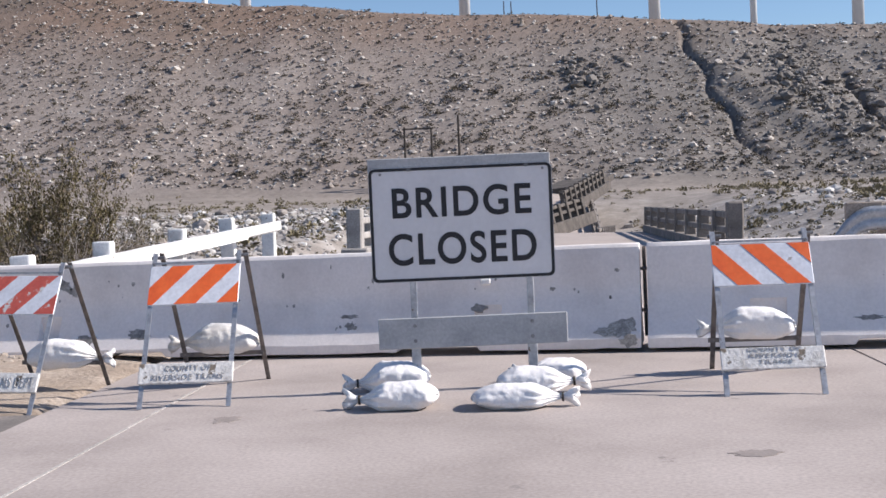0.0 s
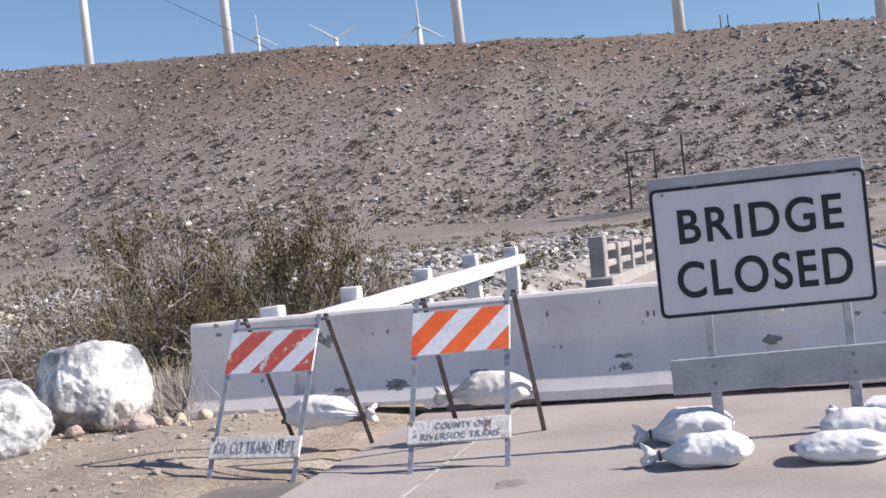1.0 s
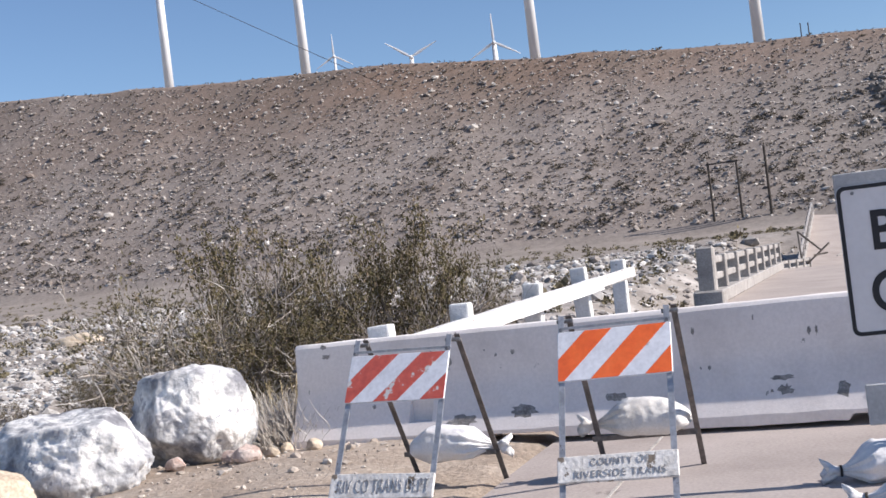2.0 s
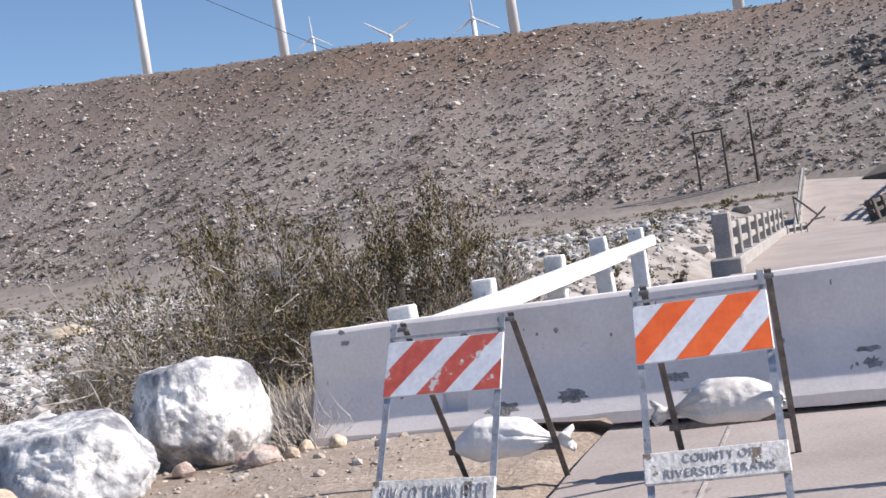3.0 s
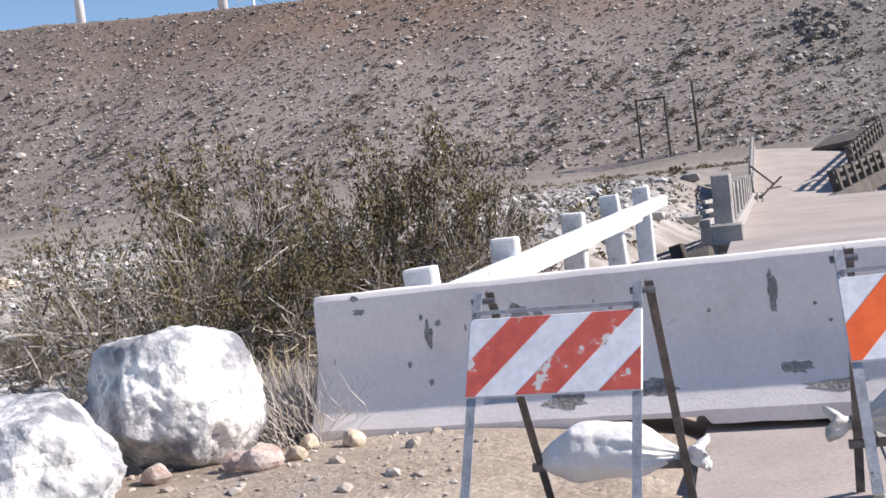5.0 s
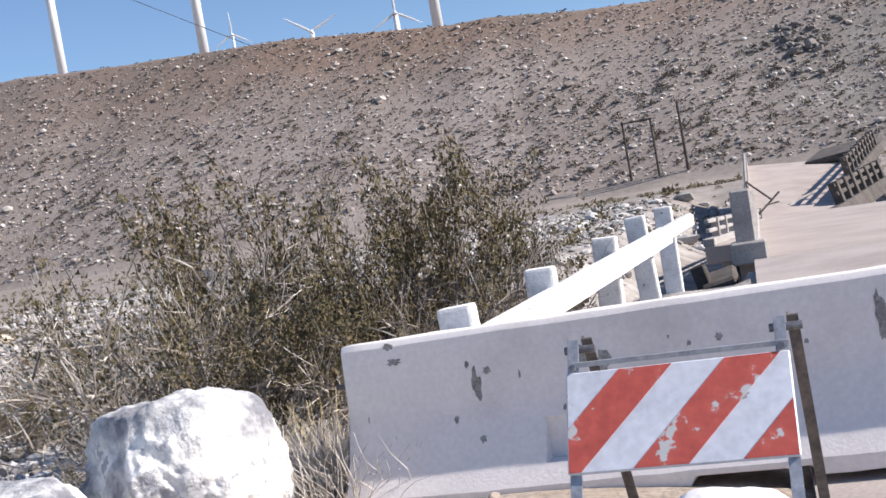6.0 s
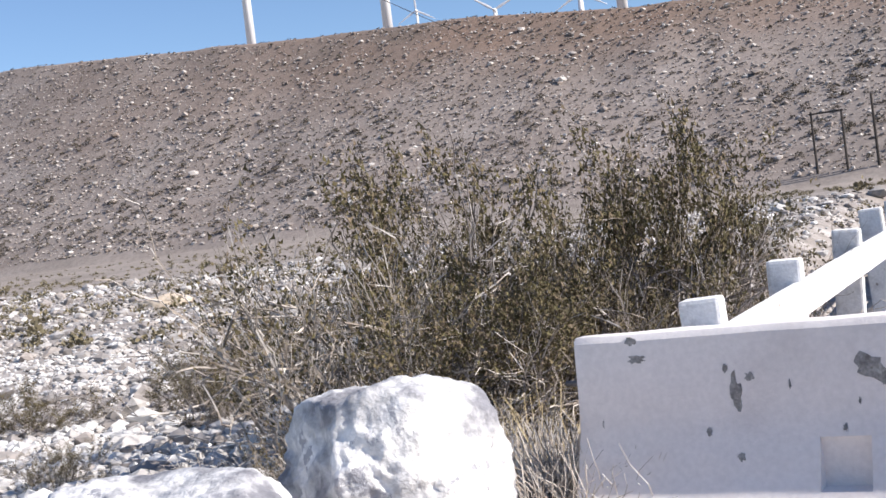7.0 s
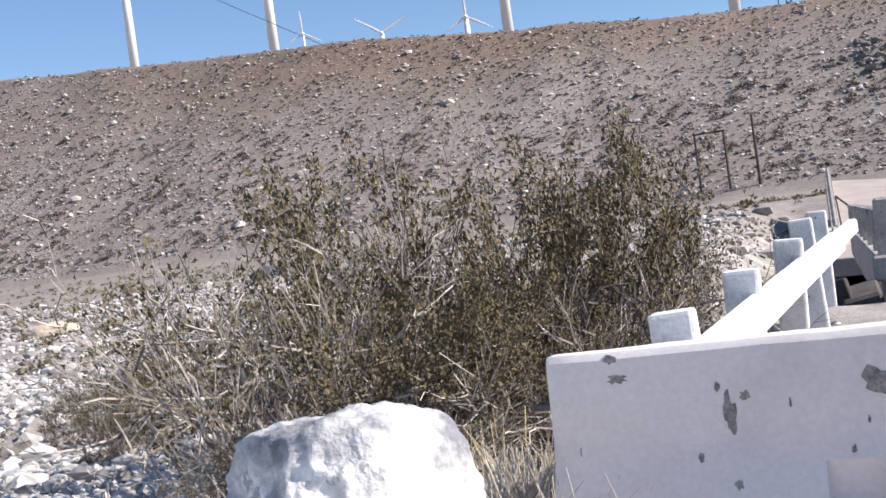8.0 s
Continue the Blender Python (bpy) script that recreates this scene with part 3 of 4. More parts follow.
def rounded(w, h, r, n=6):
    pts = []
    for cx, cz, a0 in ((w / 2 - r, h / 2 - r, 0), (-w / 2 + r, h / 2 - r, 90), (-w / 2 + r, -h / 2 + r, 180), (w / 2 - r, -h / 2 + r, 270)):
        pts += [(cx + r * math.cos(radians(a0 + 90 * k / n)), cz + r * math.sin(radians(a0 + 90 * k / n))) for k in range(n + 1)]
    return pts


part("panel", prism(rounded(1.22, 0.762, 0.04), 0.006, pose(0, -0.035, SZ)), M_SIGN, sign, "white reflective sign face")
outer, inner = rounded(1.215, 0.757, 0.04), rounded(1.175, 0.717, 0.025)
bm = bmesh.new()
vo = [[bm.verts.new((x, y, z + SZ)) for x, z in outer] for y in (-0.0375, -0.0345)]
vi = [[bm.verts.new((x, y, z + SZ)) for x, z in inner] for y in (-0.0375, -0.0345)]
for k in range(len(outer)):
    j = (k + 1) % len(outer)
    bm.faces.new((vo[0][k], vo[0][j], vi[0][j], vi[0][k]))
    bm.faces.new((vo[0][k], vo[1][k], vo[1][j], vo[0][j]))
    bm.faces.new((vi[0][k], vi[0][j], vi[1][j], vi[1][k]))
bmesh.ops.recalc_face_normals(bm, faces=bm.faces)
part("border", bm, M_BLACK, sign, "black border line")
lettering("BRIDGE", 0.205, 0.925, pose(0.005, -0.0365, SZ + 0.145), M_BLACK, sign, fatten=0.018, gap=1.13)
lettering("CLOSED", 0.215, 0.985, pose(0.0, -0.0365, SZ - 0.165), M_BLACK, sign, fatten=0.018, gap=1.13)
part("top_board", box((1.215, 0.022, 0.20), (-0.005, -0.012, SZ + 0.345), bevel=0.004), M_PLANK, sign, "grey board behind the top edge")
part("lower_board", box((1.26, 0.024, 0.205), (0.045, -0.045, 0.39), bevel=0.005), M_PLANK, sign, "grey painted cross board")
for x in (-0.34, 0.44):
    part("post", box((0.045, 0.045, 1.42), (x, 0.0, 0.73), bevel=0.004), M_STEEL, sign, "square steel post")
    part("foot", box((0.05, 0.95, 0.05), (x, -0.15, 0.026), bevel=0.005), M_STEEL, sign)
    part("sleeve", box((0.062, 0.062, 0.26), (x, 0.0, 0.17), bevel=0.004), M_STEEL, sign)
    for z in (0.34, 0.44, SZ + 0.366):
        part("bolt", tube((x, -0.068 if z < 0.6 else -0.044, z), (x, -0.05 if z < 0.6 else -0.03, z), 0.013), M_BOLT, sign)
for x in (-0.53, 0.55):
    part("bolt", tube((x, -0.044, SZ + 0.34), (x, -0.03, SZ + 0.34), 0.009), M_BOLT, sign)

# ---- folding barricades ----


def barricade(m, stripe, lines, slope, label, lean=0.0):
    """An A-frame: front legs with a striped panel and a stencilled board, rear legs with a cross bar."""
    b = thing("folding_barricade", m, label, "barricade", "striped barricades")
    top, run, half = 0.985, 0.60, 0.29
    ang = math.degrees(math.atan2(run, top))

    def on(s, x, off=0.0):
        """A point on the front legs' plane: s metres down from the apex, off in front of it."""
        d, nrm = Vector((0, -run, -top)).normalized(), Vector((0, -top, run)).normalized()
        return Vector((x, 0, top)) + d * s + nrm * off

    full = math.hypot(top, run)
    for x in (-half, half):
        for side, mat in ((-1, M_STEEL), (1, M_DARKSTEEL)):
            xx = x + (0.0 if side < 0 else 0.035)
            a = Vector((xx, 0.012 * side, top))
            z = Vector((xx, side * (run if side < 0 else 0.66), 0.0))
            leg = bar(a, z, 0.032, 0.006)
            bar(a + Vector((-0.013, 0.010, 0)), z + Vector((-0.013, 0.010, 0)), 0.006, 0.024, bm=leg)
            part("leg", leg, mat, b, "galvanised angle-iron leg" if side < 0 else "dark angle-iron rear leg")
        part("hinge_bolt", tube((x - 0.03, 0, top - 0.03), (x + 0.06, 0, top - 0.03), 0.012), M_BOLT, b)
    w, h = 0.62, 0.30
    pc = on(0.262, 0.0, 0.016)
    pm = Matrix.Translation(pc) @ pose(0, 0, 0, -ang)
    part("panel", box((w, 0.012, h), bevel=0.004), M_PANEL, b, "white reflective striped panel").matrix_local = pm
    bw, slant = 0.148, h * 0.88
    for c in (-0.215, 0.078, 0.37) if slope > 0 else (-0.22, 0.084, 0.378):
        shear = slant * slope
        poly = [(c - bw / 2 - shear / 2, -h / 2 + 0.004), (c + bw / 2 - shear / 2, -h / 2 + 0.004), (c + bw / 2 + shear / 2, h / 2 - 0.004), (c - bw / 2 + shear / 2, h / 2 - 0.004)]
        lim, out = w / 2 - 0.004, poly
        # clip to the panel
        for sgn in (1, -1):
            res = []
            for (xa, za), (xb, zb) in zip(out, out[1:] + out[:1]):
                ia, ib = sgn * xa <= lim, sgn * xb <= lim
                if ia:
                    res.append((xa, za))
                if ia != ib:
                    f = (sgn * lim - xa) / (xb - xa)
                    res.append((sgn * lim, za + f * (zb - za)))
            out = res
        if len(out) >= 3:
            part("stripe", prism(out, 0.003, pose(0, -0.0085, 0)), stripe, b, "slanting warning stripe").matrix_local = pm
    part("top_bar", bar(on(0.085, -half, 0.012), on(0.085, half + 0.02, 0.012), 0.014, 0.014), M_STEEL, b, "thin steel bar above the panel")
    bc = on(0.915, 0.0, 0.018)
    lm = Matrix.Translation(bc) @ pose(0, 0, 0, -ang)
    board = box((0.625, 0.02, 0.145), bevel=0.005)
    bmesh.ops.subdivide_edges(board, edges=board.edges[:], cuts=2)
    for v in board.verts:
        v.co.z += 0.006 * noise.noise(v.co * 9 + m.translation)
    part("lower_board", board, M_BOARD, b, "weathered white board with stencilled words").matrix_local = lm
    rows = len(lines)
    for k, (words, width) in enumerate(lines):
        hh = 0.105 / rows * 0.72
        lettering(words, hh, width, lm @ pose(0.015, -0.0125, (0.0, 0.0325, 0.0585)[rows - 1] - k * (0.064 if rows == 2 else 0.042)), M_STENCIL, b, "stencil_text", fatten=-0.022, gap=1.12)
    yb = 0.66 * (1 - 0.22 / top)
    part("cross_bar", bar((-half, yb, 0.22), (half + 0.035, yb, 0.22), 0.03, 0.03), M_DARKSTEEL, b)
    for x in (-half, half):
        part("bolt", tube(on(0.10, x, 0.018), on(0.10, x, 0.03), 0.009), M_BOLT, b)
    return b


BARRICADES = [
    (pose(2.145, -2.26, -0.028, 0, 1.6, 3.5), M_RED, [("RIV CO TRANS DEPT", 0.54)], 1.0, "worn barricade with faded red stripes and stencilled board"),
    (pose(3.42, -2.15, 0.0, 0, 0, 9.0), M_ORANGE, [("COUNTY OF", 0.30), ("RIVERSIDE TRANS", 0.47)], 1.0, "barricade with bright orange stripes and stencilled board"),
    (pose(7.18, -1.93, 0.0, 0, 0, 5.0), M_ORANGE, [("COUNTY OF", 0.32), ("RIVERSIDE", 0.30), ("TRANS", 0.2)], -1.0, "barricade with orange stripes sloping the other way"),
]
for m, stripe, lines, slope, label in BARRICADES:
    barricade(m, stripe, lines, slope, label)

# ---- sandbags ----


def sandbag(m, size, seed, label, mat, neck=1, sag=0.0, group="sandbags"):
    """A filled woven bag lying along x, gathered and tied at one end (neck: -1 left, 1 right)."""
    L, W, H = size
    b = thing("sandbag", m, label, "sandbag", group)
    base = H * 0.46 if sag else 0.058
    o = Vector((seed * 3.1, seed * 1.7, 0))
    bm, rings, rows, around = bmesh.new(), [], 44, 48
    for k in range(rows + 1):
        e = k / rows
        wide = min(1.0, max(0.0, e / 0.10)) ** 0.4 * (1 - 0.87 * float(step(0.70, 1.0, e)))
        tall = min(1.0, max(0.0, e / 0.26)) ** 0.55 * (1 - 0.80 * float(step(0.62, 1.0, e)))
        gather = float(step(0.5, 0.95, e))
        ring = []
        for j in range(around):
            a = 2 * math.pi * j / around
            cy, cz = math.cos(a), math.sin(a)
            q = Vector((e * 2.2, cy, cz))
            crease = 1 - abs(noise.noise(Vector((e * 9, cy * 2.2, cz * 2.2)) + o)) * 2
            swell = 1 + 0.10 * noise.noise(q * 1.3 + o) + 0.035 * crease + 0.03 * noise.noise(q * 5 + o) + 0.16 * gather * math.sin(11 * a + 3 * noise.noise(q + o))
            y = math.copysign(abs(cy) ** 0.72, cy) * W / 2 * wide * swell
            z = H * 0.46 + (base - H * 0.46) * float(step(0.6, 1.0, e)) + math.copysign(abs(cz) ** 0.8, cz) * H / 2 * tall * (swell + 0.10 * noise.noise(Vector((e * 3, cy * 1.5, 7)) + o))
            x = neck * (e - 0.5) * L * (1 - 0.05 * cy * cy)
            ring.append(bm.verts.new((x, y, max(z, 0.0) if sag == 0 else z - sag * (2 * e - 1) ** 2)))
        rings.append(ring)
    for r0, r1 in zip(rings, rings[1:]):
        for j in range(around):
            bm.faces.new((r0[j], r0[(j + 1) % around], r1[(j + 1) % around], r1[j]))
    bm.faces.new(rings[0])
    bm.faces.new(rings[-1][::-1])
    bmesh.ops.recalc_face_normals(bm, faces=bm.faces)
    part("bag", bm, mat, b, smooth=True)
    tuft, flare = bmesh.new(), []
    for f, r in ((0.0, 0.022), (0.025, 0.026), (0.05, 0.044), (0.085, 0.056), (0.075, 0.036), (0.06, 0.004)):
        ring = []
        for j in range(28):
            a = 2 * math.pi * j / 28
            k = 1 + (0.05 + f * 3.2) * math.sin(5 * a + seed) * 0.9 + f * 2.0 * math.sin(9 * a + 2 * seed)
            ring.append(tuft.verts.new((r * k * math.cos(a), r * k * math.sin(a) * 0.8, f + f * 0.25 * math.sin(3 * a + seed))))
        flare.append(ring)
    for r0, r1 in zip(flare, flare[1:]):
        for j in range(28):
            tuft.faces.new((r0[j], r0[(j + 1) % 28], r1[(j + 1) % 28], r1[j]))
    bmesh.ops.recalc_face_normals(tuft, faces=tuft.faces)
    bmesh.ops.transform(tuft, matrix=pose(neck * (L / 2 - 0.005), 0, base - sag, 0, 90 * neck, 0), verts=tuft.verts)
    part("tied_neck", tuft, mat, b, "gathered and tied neck", smooth=True)
    part("tie", tube((neck * (L / 2 - 0.010), 0, base - sag), (neck * (L / 2 + 0.002), 0, base - sag), 0.030, sides=14), M_POLE, b, "dark tie")
    return b


sandbag(pose(4.97, -2.84, 0.0, 0, 0, 6), (0.50, 0.32, 0.17), 1, "full white woven sandbag on the sign's foot", M_BAG, -1)
sandbag(pose(4.76, -2.10, 0.0, 0, 0, 14), (0.50, 0.34, 0.20), 2, "white woven sandbag behind the sign post", M_BAG, -1)
sandbag(pose(5.70, -2.84, 0.0, 0, 0, 4), (0.56, 0.32, 0.145), 3, "flattened white woven sandbag on the sign's foot", M_BAG, 1)
sandbag(pose(5.76, -2.42, 0.03, 0, 0, 8), (0.50, 0.30, 0.16), 4, "white woven sandbag lying against another bag", M_BAG, 1)
sandbag(pose(5.82, -1.85, 0.0, 0, 0, -8), (0.44, 0.32, 0.17), 5, "white woven sandbag behind the sign post", M_BAG, -1)
for m, seed, neck, mat in ((BARRICADES[0][0] @ pose(0.03, 0.53, 0.185), 6, 1, M_BAG), (BARRICADES[1][0] @ pose(0.02, 0.50, 0.235), 7, -1, M_BAGDIRTY), (BARRICADES[2][0] @ pose(0.02, 0.50, 0.235), 8, -1, M_BAG)):
    sandbag(m, (0.58, 0.25, 0.21), seed, "white sandbag slung over the barricade's rear bar", mat, neck, sag=0.03)

# ---- boulders and stones ----


def boulder(at, radii, seed, mat, label, name="boulder", turn=0.0, detail=5, facets=12, group="boulders", square=2.0, planes=()):
    rnd = random.Random(seed)
    bm = bmesh.new()
    bmesh.ops.create_icosphere(bm, subdivisions=detail, radius=1)
    cuts = [(Vector(d).normalized(), lim) for d, lim in planes]
    for _ in range(facets):
        d = Vector((rnd.gauss(0, 1), rnd.gauss(0, 1), rnd.gauss(0, 0.8))).normalized()
        cuts.append((d, rnd.uniform(0.78, 0.95) if planes else rnd.uniform(0.70, 0.90)))
    o = Vector((seed * 5.3, seed * 2.9, seed * 1.3))
    for v in bm.verts:
        q = v.co.normalized()
        r = (abs(q.x) ** square + abs(q.y) ** square + abs(q.z) ** square) ** (-1 / square) * (1.12 - 0.06 * square)
        for d, lim in cuts:
            c = q.dot(d)
            if c * r > lim:
                r = lim / c * 0.93 + r * 0.07
        r += 0.07 * noise.noise(q * 1.4 + o) + 0.055 * noise.noise(q * 3.4 + o) - 0.05 * abs(noise.noise(q * 5 + o)) - 0.028 * abs(noise.noise(q * 12 + o)) + 0.012 * noise.noise(q * 11 + o) + 0.010 * noise.noise(q * 23 + o)
        under = 1 - 0.45 * max(0.0, -q.z - 0.2)
        v.co = Vector((q.x * r * under * radii[0], q.y * r * under * radii[1], q.z * r * radii[2]))
    ob = part(name, bm, mat, smooth=name == "boulder")
    ob.matrix_world = pose(*at, 0, 0, turn)
    return tagged(ob, label, "boulder" if name == "boulder" else "stone", group)


boulder((-0.57, -0.73, 0.375), (0.505, 0.48, 0.475), 4, M_BOULDER, "large rounded white granite boulder on the dirt shoulder", facets=9, square=3.0, detail=6, planes=[((-0.50, -0.85, 0.22), 0.80), ((0.85, -0.42, 0.25), 0.90), ((-0.15, 0.1, 1.0), 0.90), ((-0.35, -0.80, -0.50), 0.80), ((-0.95, -0.1, 0.1), 0.90)])
boulder((-0.93, -1.75, 0.24), (0.82, 0.50, 0.43), 12, M_BOULDER, "long low white granite boulder on the dirt shoulder", turn=-12, facets=9, square=2.7, detail=6, planes=[((0.10, -0.22, 1.0), 0.78), ((0.08, -0.95, 0.18), 0.80), ((0.9, -0.42, 0.25), 0.86), ((-0.5, -0.8, -0.2), 0.80)])
boulder((-0.78, -2.75, 0.08), (0.45, 0.40, 0.32), 9, M_TANROCK, "yellowish tan rounded boulder half sunk in dirt", turn=40)
for k, (x, y, r, mat, label) in enumerate([(0.20, -1.15, 0.13, M_PINKROCK, "broken pinkish stone beside the boulder"), (0.02, -1.05, 0.10, M_PINKROCK, "rusty brown stone beside the boulder"), (0.46, -0.62, 0.085, M_TANROCK, "angular tan stone in front of the barrier"), (0.10, -0.45, 0.08, M_TANROCK, "small pale stone near the barrier's end"), (-0.28, -1.35, 0.10, M_PINKROCK, "grey stone at the boulder's foot"), (0.30, -0.95, 0.07, M_TANROCK, "small pale stone on the dirt")]):
    boulder((x, y, float(ground_z(x, y)) + r * 0.35), (r, r * 0.8, r * 0.75), 30 + k, mat, label, "stone", 40 * k, 3, 16, "loose stones")

# ---- wooden guard rail along the approach ----
POSTS = [(0.33, 0.94, 0.925), (0.32, 2.62, 1.00), (0.28, 4.69, 1.09), (0.135, 6.94, 1.195), (-0.02, 9.11, 1.23)]
guard = thing("guard_rail", pose(0.2, 4.5, 0.0, 0, 0, 0), "broken white wooden guard rail with square posts beside the road", "guard rail")
for k, (x, y, z) in enumerate(POSTS):
    base = float(ground_z(x, y)) - 0.3
    p = box((0.21, 0.16, z - base), (x - 0.2, y - 4.5, (z + base) / 2), (0, (-2, 1, 3, -2, 1)[k], 6), bevel=0.022, segments=2)
    part("post", p, M_WHITEWOOD, guard, "white-painted square post")
a, c = Vector((0.26, -4.18, 0.67)), Vector((0.23, 2.31, 0.96))
rail = bmesh.new()
n = 14
rings = []
for k in range(n + 1):
    f = k / n
    q = a.lerp(c, f)
    w, h = 0.055, 0.085
    wob = 0.006 * noise.noise(Vector((f * 9, 1, 2)))
    rings.append([rail.verts.new((q.x + sx * w + wob, q.y, q.z + sz * h + wob)) for sx, sz in ((-1, -1), (1, -1), (1, 1), (-1, 1))])
for r0, r1 in zip(rings, rings[1:]):
    for k in range(4):
        rail.faces.new((r0[k], r0[(k + 1) % 4], r1[(k + 1) % 4], r1[k]))
rail.faces.new(rings[0])
rail.faces.new(rings[-1][::-1])
bmesh.ops.recalc_face_normals(rail, faces=rail.faces)
part("rail", rail, M_WHITEWOOD, guard, "thick peeling white wooden rail")
part("rail_end", box((0.10, 1.6, 0.15), (0.22, 3.06, 1.0), (2.7, 0, 0), bevel=0.02), M_BOARD, guard, "splintered rail end with little paint left")

# ---- collapsed bridge ----


def railing(parent, length, w, mat, lean=0.0, gap=2.4, pylon=True, post_w=0.26):
    """Concrete posts and two rails along local y at across position w, standing on a kerb."""
    m = pose(w, 0, 0, 0, lean, 0)
    part("kerb", box((0.36, length, 0.24), (0, length / 2, 0.12), bevel=0.02), mat, parent).matrix_local = m
    if pylon:
        part("end_post", box((0.30, 0.34, 0.86), (0, 0.17, 0.60), bevel=0.03), mat, parent, "thick concrete end post").matrix_local = m
        part("end_block", box((0.52, 0.5, 0.34), (0.02, 0.12, 0.10), bevel=0.03), mat, parent).matrix_local = m
    count = int(length / gap)
    for k in range(1, count + 1):
        part("post", box((post_w, 0.22, 0.64), (0, k * length / count - 0.15, 0.55), bevel=0.02), mat, parent).matrix_local = m
    for z in (0.48, 0.78):
        part("rail", box((0.13, length - 0.2, 0.13), (0, length / 2, z), bevel=0.02), mat, parent).matrix_local = m


def span_thing(m, length, width, label, left=True, right=True, mat=M_RAIL, deck=M_DECK, pylon=True, lean=0.0):
    s = thing("bridge_span", m, label, "bridge span", "bridge spans")
    part("deck", box((width + 0.3, length, 0.55), (width / 2, length / 2, -0.275), bevel=0.03), deck, s, "pale concrete road deck")
    for x in (0.5, width / 2, width - 0.5):
        part("girder", box((0.4, length - 0.4, 0.7), (x, length / 2, -0.9), bevel=0.03), mat, s)
    if left:
        railing(s, length, 0.0, mat, pylon=pylon)
    # right parapet: shade of its inner side is painted into the material
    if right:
        railing(s, length, width, M_SHADEDRAIL, pylon=pylon, lean=lean)
    return s


ROT = 6.72
B0 = pose(BX - 0.12, BY, RISE, 0, 0, ROT)
span_thing(B0 @ pose(0, 0, 0, 0, 1.5, 0), 20.0, 7.15, "intact concrete bridge span with post-and-rail parapets")
span_thing(B0 @ pose(-1.45, 21.0, -0.62, -1.0, 2.0, -4.6), 20.0, 6.9, "sunken cracked concrete bridge span", pylon=False)
span_thing(B0 @ pose(-0.4, 41.6, -0.95, 7.2, 6.0, 0.5), 26.0, 6.9, "tilted concrete bridge span rising to the far bank", pylon=False)


def fallen(m, length, first, count, tall, label):
    """A broken parapet: a beam with posts from first on, and two rails."""
    w = thing("fallen_parapet", m, label, "bridge wreckage", "bridge wreckage")
    # M_RUBBLE has the shade of the side turned from the sun in its colour
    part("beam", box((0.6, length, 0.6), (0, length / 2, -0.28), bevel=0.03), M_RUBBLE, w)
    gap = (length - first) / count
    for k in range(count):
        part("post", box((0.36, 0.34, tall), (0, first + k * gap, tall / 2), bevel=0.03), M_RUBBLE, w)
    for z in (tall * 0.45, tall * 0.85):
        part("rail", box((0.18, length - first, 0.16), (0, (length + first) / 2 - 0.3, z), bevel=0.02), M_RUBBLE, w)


fallen(pose(-1.0, 34.0, -0.42, 3.0, -12, -7.8), 20.0, 8.5, 7, 0.85, "broken brown parapet darkened for shade, lying over the fallen deck")
fallen(pose(-0.5, 60.0, 0.75, 5.0, -8, -4.0), 20.0, 1.0, 10, 1.0, "broken brown parapet darkened for shade, along the tilted deck")
# shade of the slab's end is put into its dark colour
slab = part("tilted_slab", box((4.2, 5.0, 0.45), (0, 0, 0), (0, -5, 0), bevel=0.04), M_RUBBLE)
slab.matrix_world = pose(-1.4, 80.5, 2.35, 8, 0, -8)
tagged(slab, "tilted slab of broken bridge deck, darkened for shade", "bridge wreckage", "bridge wreckage")
abut = part("abutment", box((7.5, 1.2, 2.6), (3.75, -0.55, -1.75), bevel=0.05), M_RAIL)
abut.matrix_world = B0
tagged(abut, "concrete bridge abutment wall", "abutment", kind="structure")
for s in (20.2, 40.8, 66.0):
    for w in (1.2, 5.7):
        pr = part("bridge_pier", box((0.9, 0.9, 3.2), (w, s, -2.5), bevel=0.08), M_RAIL)
        pr.matrix_world = B0
        tagged(pr, "square concrete bridge pier in the wash", "pier", "bridge piers")

# ---- poles, cables and wind turbines ----


def gz(x, y):
    return float(ground_z(np.array([x]), np.array([y]))[0])


hf = thing("utility_poles", pose(-33.35, 172.65, 0), "dark wooden H-frame utility poles at the hill's foot", "utility pole")
for x, top in ((-2.05, 13.3), (2.05, 13.0)):
    part("pole", tube((x, 0, gz(-33.35 + x, 172.65) - 0.6), (x, 0, top), 0.19, 0.14), M_POLE, hf)
part("cross_arm", box((4.6, 0.2, 0.22), (0, 0, 12.95)), M_POLE, hf)
for dx, y, top, mat in ((-27.15, 172.65, 14.6, M_POLE), (-25.6, 238.0, 37.6, M_PALEPOLE)):
    p = part("utility_pole", tube((dx, y, gz(dx, y) - 0.6), (dx, y, top), 0.22 if top < 20 else 0.42, 0.16 if top < 20 else 0.36), mat)
    tagged(p, "single dark wooden utility pole" if top < 20 else "pale wooden pole on the hill's crest", "utility pole")
for x, y, top in ((-38.0, 300.0, 51.5), (-36.2, 300.0, 51.3), (-15.0, 300.0, 50.5)):
    p = part("utility_pole", tube((x, y, gz(x, y) - 0.6), (x, y, top), 0.16, 0.13), M_POLE)
    tagged(p, "thin distant pole behind the crest", "utility pole")


